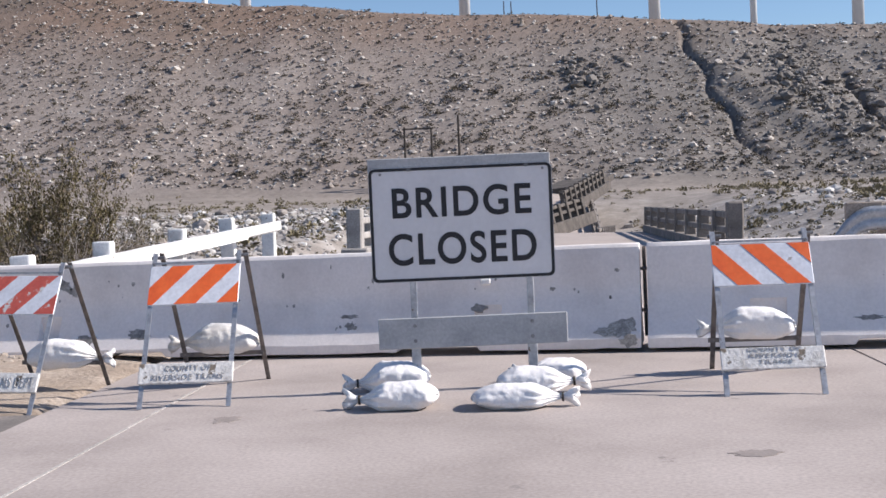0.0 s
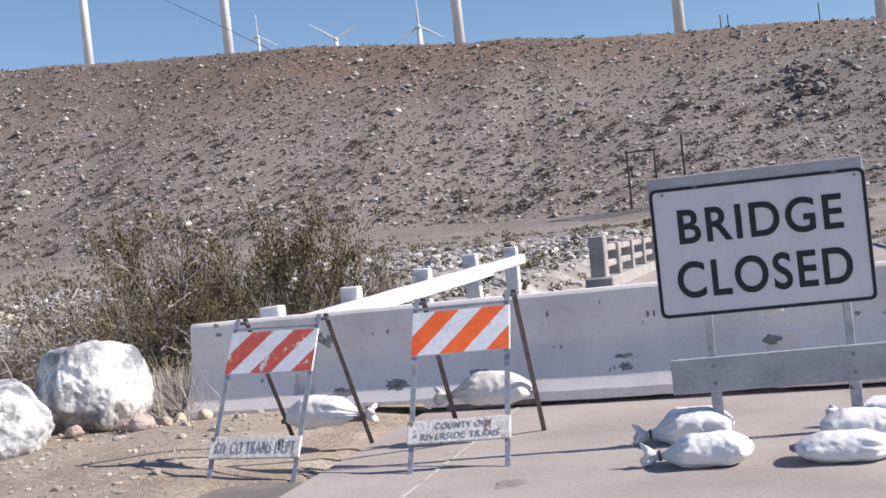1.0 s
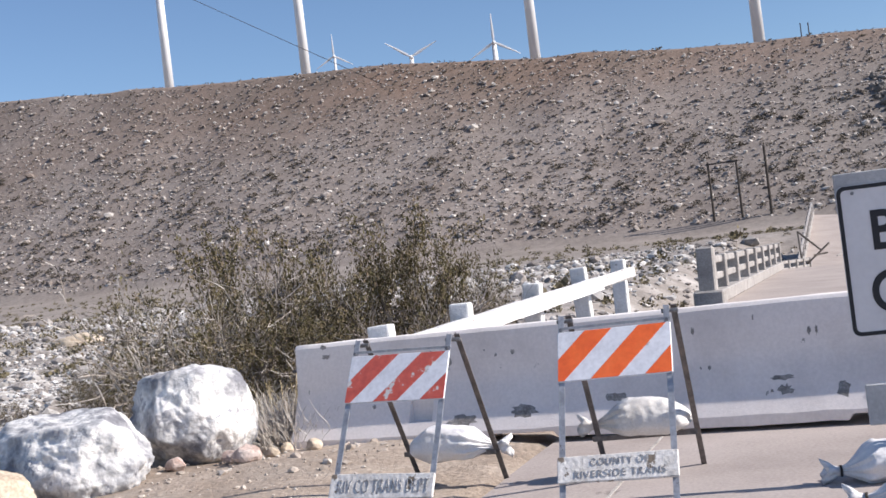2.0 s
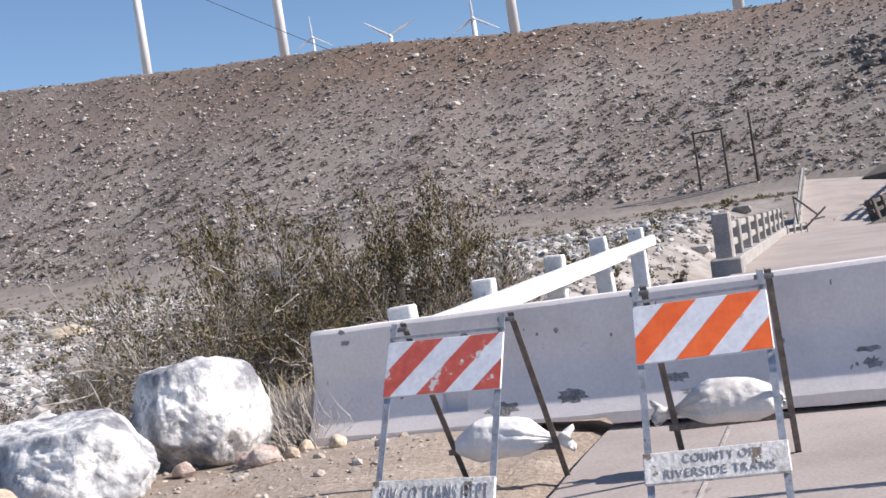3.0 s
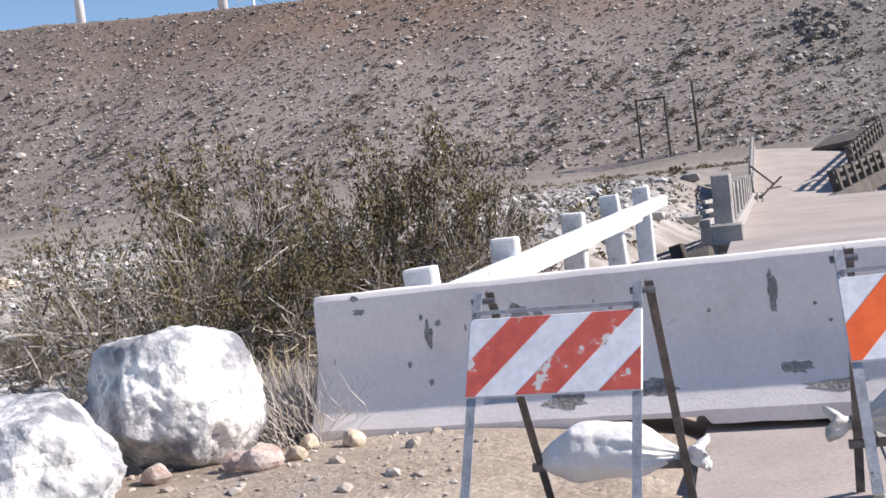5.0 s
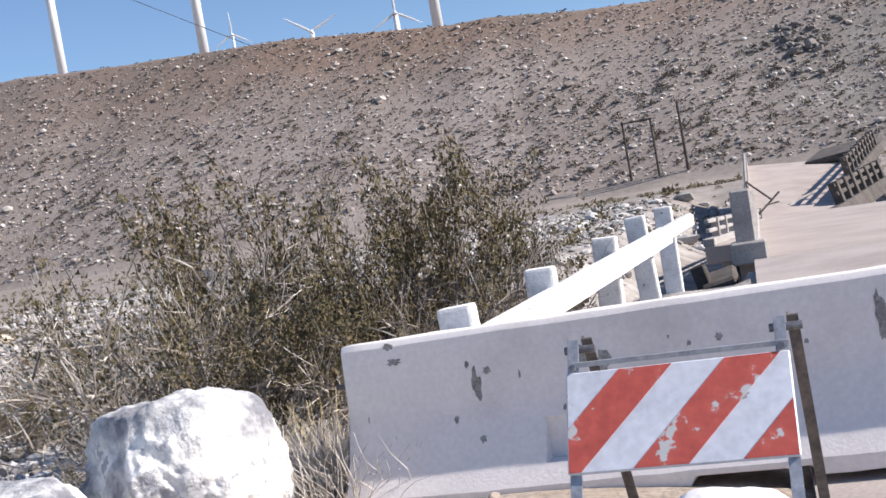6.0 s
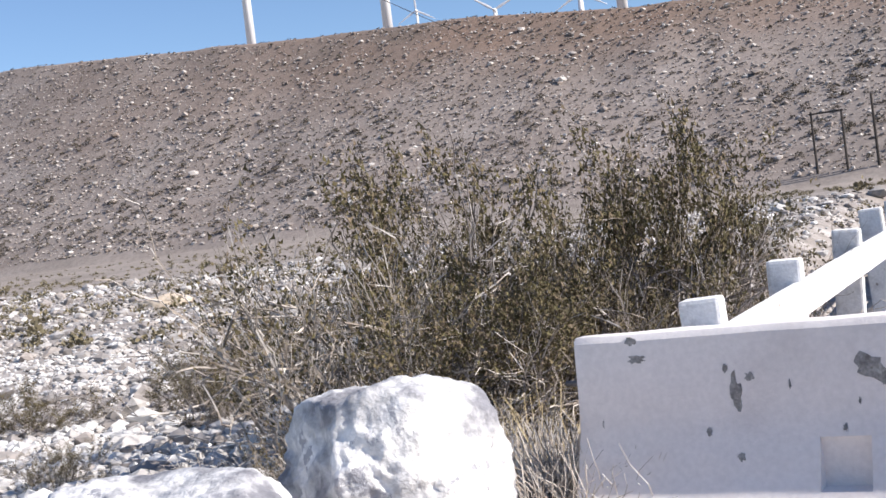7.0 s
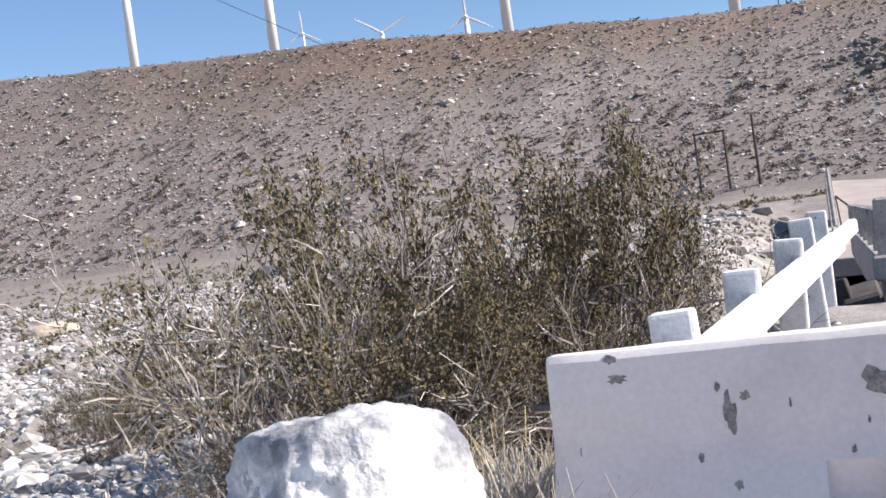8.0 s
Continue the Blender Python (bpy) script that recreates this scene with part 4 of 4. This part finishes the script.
def turbine(x, y, hub, r, blade, spin, face, label):
    z = gz(x, y) - 0.5
    t = thing("wind_turbine", pose(x, y, 0, 0, 0, face), label, "wind turbine", "wind turbines on the crest")
    part("tower", tube((0, 0, z), (0, 0, hub), r, r * 0.72, 24), M_TOWER, t, "white tubular tower", smooth=True)
    part("nacelle", box((blade * 0.12, blade * 0.34, blade * 0.12), (0, 0, hub + blade * 0.04), bevel=blade * 0.02), M_TOWER, t)
    hb = bmesh.new()
    bmesh.ops.create_uvsphere(hb, u_segments=12, v_segments=8, radius=blade * 0.06)
    bmesh.ops.translate(hb, vec=(0, -blade * 0.2, hub + blade * 0.04), verts=hb.verts)
    part("hub", hb, M_TOWER, t)
    for k in range(3):
        a = radians(spin + 120 * k)
        d = Vector((math.sin(a), 0, math.cos(a)))
        s = Vector((d.z, 0, -d.x))
        c = Vector((0, -blade * 0.2, hub + blade * 0.04))
        bb = bmesh.new()
        ring = []
        for f, w in ((0.04, 0.025), (0.22, 0.05), (0.6, 0.033), (1.0, 0.010)):
            q = c + d * blade * f
            ring.append([bb.verts.new(q + s * blade * w * sx + Vector((0, blade * 0.012 * sy, 0))) for sx, sy in ((-1, 0), (0, -1), (1, 0), (0, 1))])
        for r0, r1 in zip(ring, ring[1:]):
            for j in range(4):
                bb.faces.new((r0[j], r0[(j + 1) % 4], r1[(j + 1) % 4], r1[j]))
        bb.faces.new(ring[0])
        bb.faces.new(ring[-1][::-1])
        bmesh.ops.recalc_face_normals(bb, faces=bb.faces)
        part("blade", bb, M_TOWER, t)


for x, y in ((-236, 318), (-183.7, 315), (-112.5, 319.5), (-51.4, 320), (-1.6, 318), (48.9, 322)):
    turbine(x, y, 122, 1.55, 24, 0, 15, "tall white wind turbine tower behind the crest")
turbine(23.6, 328, 88, 0.95, 22, 35, 20, "thinner white wind turbine tower behind the crest")
turbine(-128.5, 330, 67.0, 1.0, 8.5, 0, 20, "small white wind turbine behind the crest")
turbine(-155.5, 330, 67.6, 0.8, 9.0, -55, 20, "small white wind turbine just clearing the crest")
turbine(-190, 345, 76, 0.5, 7.0, 0, 20, "tiny far white wind turbine behind the crest")
for (a, b) in (((-170, 201, 80.5), (-100, 199, 38.5)),):
    ca = part("cable", tube(a, b, 0.06, sides=5), M_POLE)
    tagged(ca, "dark overhead cable coming down to the crest", "cable")

# ---- bent steel guard rail beyond the barriers ----
steel = thing("steel_guard_rail", pose(8.7, 8.2, 0.0, 0, 0, 4), "bent grey steel guard rail with a turned-down end", "guard rail")
beam = bmesh.new()
rings = []
for k in range(40):
    f = k / 39
    x = 5.0 * f**1.3
    drop = 0.42 * max(0.0, 1 - x / 0.55) ** 2
    sect = [(0.0, -0.17), (-0.06, -0.11), (0.0, -0.03), (0.0, 0.03), (-0.06, 0.11), (0.0, 0.17), (0.02, 0.17), (0.02, -0.17)]
    rings.append([beam.verts.new((x, y, 0.80 + z - drop)) for y, z in sect])
for r0, r1 in zip(rings, rings[1:]):
    for k in range(8):
        beam.faces.new((r0[k], r0[(k + 1) % 8], r1[(k + 1) % 8], r1[k]))
bmesh.ops.recalc_face_normals(beam, faces=beam.faces)
part("beam", beam, M_STEEL, steel, "corrugated steel beam", smooth=True)
for x in (0.75, 2.6, 4.4):
    part("post", box((0.2, 0.2, 1.4), (x, 0.16, 0.32), bevel=0.015), M_PALEPOLE, steel, "brown wooden post")
    part("spacer_block", box((0.5, 0.2, 0.34), (x - 0.3, 0.14, 0.86), bevel=0.015), M_PALEPOLE, steel)

# ---- broken rods on the far deck ----
rods = thing("broken_railing", B0 @ pose(0.3, 40.0, -0.5), "tangle of broken pale railing pieces on the fallen deck", "bridge wreckage", "bridge wreckage")
for k, (p0, p1) in enumerate((((-0.4, 0, 0), (-0.5, 1.0, 1.7)), ((-0.5, 1.0, 1.7), (0.5, 0.5, 0.7)), ((-0.2, 0.2, 0.1), (0.9, 0.6, 1.0)), ((1.2, 0.0, 0.35), (2.6, 1.8, 0.75)), ((0.2, -0.3, 0.5), (0.8, 0.2, 0.55)))):
    part("rod", bar(p0, p1, 0.075, 0.075, 0.008), M_RAIL if k == 3 else M_RUBBLE, rods)

stump = part("broken_timber", bar((-0.2, 11.9, 0.30), (0.02, 11.8, -0.7), 0.2, 0.26, 0.02), M_POLE)
tagged(stump, "dark broken timber leaning in the washed-out hollow", "timber")
# added dark block that stands for the shade inside the hollow
fill = part("hollow_shade_block", box((0.5, 0.9, 1.0), (0, 0, 0), (8, 0, 0), bevel=0.04), M_RUBBLE)
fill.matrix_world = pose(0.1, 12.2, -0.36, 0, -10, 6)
tagged(fill, "dark block added to stand for the shade in the hollow", "rubble")

# ---- bushes ----


class Heap:
    """Vertices and faces gathered for one mesh."""

    def __init__(self):
        self.v, self.f = [], []

    def stick(self, a, b, r0, r1):
        d = (b - a).normalized()
        s = d.cross(Vector((0.3, 0.5, 0.8))).normalized()
        t = d.cross(s)
        k = len(self.v)
        for p, r in ((a, r0), (b, r1)):
            for c in (0, 2.1, 4.2):
                self.v.append(p + (s * math.cos(c) + t * math.sin(c)) * r)
        self.f += [(k, k + 1, k + 4, k + 3), (k + 1, k + 2, k + 5, k + 4), (k + 2, k, k + 3, k + 5)]

    def leaf(self, p, d, w, size):
        k = len(self.v)
        self.v += [p - w * size * 0.45, p + d * size * 0.6 - w * size * 0.1 + d.cross(w) * size * 0.12, p + d * size * 1.2, p + w * size * 0.45 + d * size * 0.3]
        self.f.append((k, k + 1, k + 2, k + 3))

    def mesh(self, name, mat, grow=1.0):
        me = bpy.data.meshes.new(name)
        me.from_pydata([tuple(q * grow) for q in self.v], [], self.f)
        me.materials.append(mat)
        me.update()
        return me


def bush_meshes(seed, stems, leafiness, leaf_size=0.0115, reach=0.8, bare=60, wood_mat=None):
    """A creosote-like bush of unit height: crooked stems fanning out from one crown, forking towards a domed outline,
    with tufts of small leaves on the outer twigs and bleached bare twigs low down."""
    rnd = random.Random(seed)
    wood, leaves = Heap(), Heap()

    def jitter(s):
        return Vector((rnd.gauss(0, s), rnd.gauss(0, s), rnd.gauss(0, s)))

    def tuft(p, d, amount):
        for _ in range(int(amount * rnd.uniform(0.5, 1.5))):
            q = p + d * rnd.uniform(-0.05, 0.045) + jitter(0.0135)
            e = (d + jitter(0.6) + Vector((0, 0, 0.3))).normalized()
            leaves.leaf(q, e, e.cross(jitter(1)).normalized(), leaf_size * rnd.uniform(0.6, 1.4))

    def crooked(heap, p, d, length, r, steps, kink, lift):
        """A bent stick; gives its joints and the ways between them."""
        joints = [(p, d)]
        for k in range(steps):
            d = (d + jitter(kink) + Vector((0, 0, lift))).normalized()
            q = p + d * length / steps
            heap.stick(p, q, r, r * 0.85)
            p, r = q, r * 0.85
            joints.append((p, d))
        return joints, r

    for k in range(stems):
        a = 2.4 * k + rnd.gauss(0, 0.3)
        tilt = radians(6 + 62 * ((k + 0.5) / stems) ** 0.8)
        full = rnd.uniform(0.78, 1.02) / math.hypot(math.cos(tilt), math.sin(tilt) / reach)
        d = Vector((math.cos(a) * math.sin(tilt), math.sin(a) * math.sin(tilt), math.cos(tilt)))
        joints, r = crooked(wood, Vector((math.cos(a) * 0.05, math.sin(a) * 0.05, -0.03)), d, full * 0.62, rnd.uniform(0.007, 0.011), 6, 0.17, 0.02)
        leafy = rnd.random() < 0.72
        for p, e in joints[2:]:
            for _ in range(2 if p is not joints[-1][0] else 4):
                ln = full * rnd.uniform(0.20, 0.38)
                side, r2 = crooked(wood, p, (e + jitter(0.42)).normalized(), ln, r * 0.75, 4, 0.22, 0.10)
                for q, g in side[1:]:
                    tip, _ = crooked(wood, q, (g + jitter(0.40)).normalized(), rnd.uniform(0.05, 0.12), r2 * 0.6, 2, 0.22, 0.16)
                    if leafy and rnd.random() < 0.75:
                        for t, h in tip[1:]:
                            tuft(t, h, leafiness)
    for _ in range(bare):
        a, out = rnd.uniform(0, 6.28), rnd.uniform(0.05, 0.5)
        p = Vector((math.cos(a) * out * 0.6, math.sin(a) * out * 0.6, rnd.uniform(0, 0.25)))
        d = Vector((math.cos(a), math.sin(a), rnd.uniform(0.1, 1.4))).normalized()
        joints, r = crooked(wood, p, d, rnd.uniform(0.2, 0.45), rnd.uniform(0.003, 0.006), 5, 0.32, 0.0)
        for q, g in joints[2:]:
            crooked(wood, q, (g + jitter(0.6)).normalized(), rnd.uniform(0.06, 0.16), r, 3, 0.3, 0.0)
    grow = 1 / max(q.z for q in wood.v)
    return wood.mesh("branchwork", wood_mat or M_TWIG, grow), leaves.mesh("foliage", M_LEAF, grow)


KINDS = [bush_meshes(1, 13, 28), bush_meshes(2, 12, 26, reach=0.75), bush_meshes(3, 14, 25, reach=1.0), bush_meshes(4, 8, 5, reach=0.6, bare=45, wood_mat=M_DEADTWIG), bush_meshes(5, 15, 26, reach=1.1, bare=22)]


def bush(x, y, h, kind, wide=1.0, label="olive-green creosote bush with grey stems beside the road", group="creosote bushes", sink=0.0):
    rnd = random.Random(int(x * 131 + y * 977))
    b = thing("bush", pose(x, y, gz(x, y) - 0.03 - sink, rnd.uniform(-4, 4), rnd.uniform(-4, 4), rnd.uniform(0, 360)), label, "bush", group)
    for name, me in zip(("branchwork", "foliage"), KINDS[kind]):
        if me:
            ob = new(name, me)
            ob.parent = b
            ob.scale = (h * wide, h * wide, h)
    return b


for x, y, h, kind, wide in [(-2.14, 3.6, 2.72, 0, 0.8), (-0.98, 3.85, 2.35, 1, 0.68), (-3.3, 4.7, 2.1, 2, 0.75), (-0.62, 2.5, 1.35, 4, 0.8), (-1.6, 1.9, 1.45, 1, 1.0), (-4.8, 6.2, 1.9, 0, 1.0), (-2.3, 6.6, 2.0, 2, 0.9), (-1.0, 7.2, 1.65, 4, 0.5), (-3.2, 8.8, 1.8, 1, 1.1), (-1.5, 10.2, 1.9, 2, 0.7), (-1.5, 13.5, 1.6, 0, 0.9), (-2.6, 12.0, 1.5, 2, 0.9), (-6.8, 5.4, 0.95, 2, 1.2), (-0.9, 5.3, 1.8, 0, 0.55), (-7.6, 7.5, 0.9, 4, 1.2), (-5.0, 1.6, 0.5, 4, 1.0), (-1.9, 0.75, 0.8, 4, 0.9), (-9.5, 9.5, 0.9, 1, 1.3), (-8.4, 4.6, 0.7, 0, 1.4), (-5.7, 4.5, 0.75, 4, 0.9), (-1.45, 3.1, 1.85, 2, 0.7), (-2.7, 3.2, 1.6, 4, 0.6)]:
    bush(x, y, h, kind, wide)
bush(-3.2, 2.9, 2.25, 3, 0.9, "tall sparse bush with bleached bare stems")
for x, y, h, wide in ((-1.2, 2.6, 1.5, 1.1), (-1.6, 4.6, 2.0, 0.9), (-0.5, 4.6, 1.5, 0.8), (-1.4, 1.2, 0.9, 1.2), (-2.2, 1.7, 1.7, 0.8)):
    bush(x, y, h, 3, wide, "sparse bush with bleached bare stems")


def straw_clump(x, y, h, count, seed, mat, label, spread=0.25, arc=0.6):
    rnd = random.Random(seed)
    heap = Heap()
    for _ in range(count):
        a, rr = rnd.uniform(0, 6.28), abs(rnd.gauss(0, spread))
        p = Vector((math.cos(a) * rr, math.sin(a) * rr, -0.02))
        d = Vector((math.cos(a) * rnd.uniform(0, arc) + rnd.gauss(0, 0.15), math.sin(a) * rnd.uniform(0, arc) + rnd.gauss(0, 0.15), 1)).normalized()
        r, ln = rnd.uniform(0.002, 0.005), h * rnd.uniform(0.4, 1.1)
        for k in range(4):
            d = (d + Vector((rnd.gauss(0, 0.22), rnd.gauss(0, 0.22), rnd.gauss(-0.05, 0.12)))).normalized()
            q = p + d * ln / 4
            heap.stick(p, q, r, r * 0.8)
            p, r = q, r * 0.8
    ob = new("dry_shrub", heap.mesh("dry_shrub", mat))
    ob.location = (x, y, gz(x, y))
    return tagged(ob, label, "dry shrub", "dry shrubs")


straw_clump(-0.20, 0.12, 0.50, 1600, 1, M_PALETWIG, "tangle of bleached dead twigs at the barrier's end", 0.22, 0.9)
straw_clump(-0.40, 0.45, 0.62, 160, 2, M_STRAW, "dry straw-coloured grass behind the boulder", 0.28, 0.35)
straw_clump(-0.9, 0.6, 0.6, 300, 3, M_DEADTWIG, "tangle of bleached dead twigs behind the boulder", 0.35, 0.9)
straw_clump(-1.7, 0.3, 0.5, 300, 4, M_DEADTWIG, "tangle of bleached dead twigs on the shoulder", 0.4, 0.9)
straw_clump(-0.1, 3.3, 0.8, 300, 5, M_DEADTWIG, "tangle of bleached dead twigs beside the guard rail", 0.4, 0.9)

boulder((-37.0, 39.0, gz(-37.0, 39.0) + 0.1), (1.5, 1.1, 0.55), 61, M_TANROCK, "flat orange-tan rock slab out in the wash", turn=15, group="")

# added lump: its dark colour stands in for a bank's shadow
boulder((-44.5, 70.0, gz(-44.5, 70.0) + 0.35), (1.5, 1.1, 0.75), 63, M_BANKSHADE, "dark bluish grey lump added for a shaded bank in the wash", turn=10, group="")

# ---- scattered stones and scrub, too many to count ----


def unit_ico(sub):
    bm = bmesh.new()
    bmesh.ops.create_icosphere(bm, subdivisions=sub, radius=1)
    v, f = np.array([tuple(q.co) for q in bm.verts]), np.array([[q.index for q in p.verts] for p in bm.faces])
    bm.free()
    return v, f


def scatter(name, spots, sizes, mat, label, category, seed, sub=1, flat=0.6, rough=0.35, sink=0.25):
    """Many small lumps joined into one mesh."""
    rng = np.random.default_rng(seed)
    uv, uf = unit_ico(sub)
    n = len(spots)
    z = ground_z(spots[:, 0], spots[:, 1])
    jig = 1 + rough * (rng.random((n, len(uv), 1)) - 0.5) * 2
    scale = sizes[:, None, None] * np.stack([rng.uniform(0.7, 1.3, n), rng.uniform(0.7, 1.3, n), flat * rng.uniform(0.7, 1.3, n)], 1)[:, None, :]
    v = uv[None] * jig * scale
    a = rng.uniform(0, 6.28, n)[:, None]
    v = np.stack([v[..., 0] * np.cos(a) - v[..., 1] * np.sin(a), v[..., 0] * np.sin(a) + v[..., 1] * np.cos(a), v[..., 2]], -1)
    v += np.stack([spots[:, 0], spots[:, 1], z + sizes * flat * (1 - 2 * sink)], 1)[:, None, :]
    f = (uf[None] + (np.arange(n) * len(uv))[:, None, None]).reshape(-1, 3)
    return tagged(mesh_object(name, v.reshape(-1, 3), f, mat), label, category, kind="stuff")


def scrub_field(name, spots, sizes, mat, label, seed, blades=26, flat=0.75):
    """Many low clumps of crossed leaf blades, joined into one mesh."""
    rng = np.random.default_rng(seed)
    n = len(spots)
    z = ground_z(spots[:, 0], spots[:, 1])
    d = rng.normal(size=(n, blades, 3))
    d[..., 2] = np.abs(d[..., 2])
    d /= np.linalg.norm(d, axis=-1, keepdims=True)
    c = d * rng.uniform(0.35, 1.0, (n, blades, 1)) * sizes[:, None, None] * np.array([1, 1, flat * 1.3])
    w = rng.normal(size=(n, blades, 3))
    w = np.cross(w, d)
    w /= np.linalg.norm(w, axis=-1, keepdims=True) + 1e-6
    s = sizes[:, None, None] * rng.uniform(0.2, 0.42, (n, blades, 1)) * (14 / blades) ** 0.4
    e = d * s
    corners = np.stack([c - w * s * 0.7, c - e * 0.8, c + w * s * 0.7, c + e * 0.9], 2)
    corners += np.stack([spots[:, 0], spots[:, 1], z + sizes * 0.05], 1)[:, None, None, :]
    f = np.arange(n * blades * 4).reshape(-1, 4)
    return tagged(mesh_object(name, corners.reshape(-1, 3), f, mat), label, "scrub", kind="stuff")


rng = np.random.default_rng(7)


def clear_of_road(p):
    across = (p[:, 0] - BX) * UY - (p[:, 1] - BY) * UX
    along = (p[:, 1] - BY) * UY + (p[:, 0] - BX) * UX
    return p[(across < np.where((along > -4) & (along < 40), -4.2, -0.8)) | (across > 9.0) | (p[:, 1] > 84)]


def field(n, x0, x1, y0, y1):
    return clear_of_road(np.stack([rng.uniform(x0, x1, n), rng.uniform(y0, y1, n)], 1))


def fan(n, near, far, spread=0.62, power=1.0):
    """Spots spread evenly over a wedge of land."""
    y = near + (far - near) * rng.random(n) ** power
    return clear_of_road(np.stack([y * rng.uniform(-spread, 0.42, n), y], 1))


p = fan(19000, 4, 80, 1.35, 1.0)
p = p[((p[:, 0] < 7) & ~((p[:, 0] > -6) & (p[:, 1] > 8))) | (rng.random(len(p)) < 0.35)]
scatter("wash_rocks", p, np.exp(rng.normal(-2.75, 0.5, len(p))) * (0.7 + p[:, 1] / 60), M_WASHROCK, "pale rounded rocks strewn over the dry wash", "rocks", 1)
p = field(3200, -14, -0.9, 0.2, 12)
scatter("wash_pebbles", p, np.exp(rng.normal(-3.0, 0.5, len(p))), M_WASHROCK, "pale stones among the bushes", "rocks", 2)
p = np.concatenate([field(9500, -14, -1.2, -1.6, 5.6), field(5000, -26, -12, 3, 17)])
scatter("pale_stones", p, np.exp(rng.normal(-3.25, 0.5, len(p))), M_PALESTONE, "pale stones covering the ground past the boulders", "rocks", 22)
p = field(2200, -3.5, 2.4, -5, 1.0)
scatter("shoulder_gravel", p, np.exp(rng.normal(-4.6, 0.5, len(p))), M_GRAVEL, "small gravel on the dirt shoulder", "gravel", 3)
p = np.stack([rng.uniform(-330, 110, 36000), 172 + 70 * rng.random(36000)], 1)
scatter("hill_rocks", p, np.exp(rng.normal(-1.75, 0.5, len(p))), M_HILLROCK, "grey and brown rocks on the hillside", "rocks", 4, sub=1)
p = np.stack([rng.uniform(-330, 110, 11500), 172 + 71 * rng.random(11500)], 1)
scrub_field("hill_scrub", p, np.exp(rng.normal(-1.1, 0.38, len(p))), M_SCRUB, "small dark shrubs dotting the hillside", 5, 14, 0.5)
p = np.stack([rng.uniform(-260, 110, 1000), 175 + 42 * rng.random(1000) ** 1.5], 1)
scrub_field("foot_scrub", clear_of_road(p), rng.uniform(0.45, 1.05, len(clear_of_road(p))), M_SCRUB, "larger dark shrubs along the hill's foot", 6, 80)
p = fan(2200, 16, 150, 1.3, 0.8)
scrub_field("wash_scrub", p, np.exp(rng.normal(-1.3, 0.4, len(p))), M_GREYSCRUB, "grey-green scrub over the flat wash", 7, 46)
p = np.stack([rng.uniform(9.5, 34, 330), rng.uniform(30, 110, 330)], 1)
scrub_field("right_scrub", p, np.exp(rng.normal(-1.25, 0.35, len(p))), M_GREYSCRUB, "yellow-green scrub beyond the bridge", 8, 60)

near_y = rng.normal(0, 1, (320, 2))
p = np.concatenate([near_y[:120] * (2.6, 7.0) + (24.0, 218.0), near_y[120:200] * (3.2, 5.0) + (-12.0, 216.0), near_y[200:] * (7.0, 9.0) + (33.0, 200.0)])
scatter("outcrop_rocks", p, np.exp(rng.normal(-0.8, 0.4, len(p))), M_OUTCROP, "dark grey rock outcrops on the hillside", "rocks", 12, sub=2, flat=0.8)
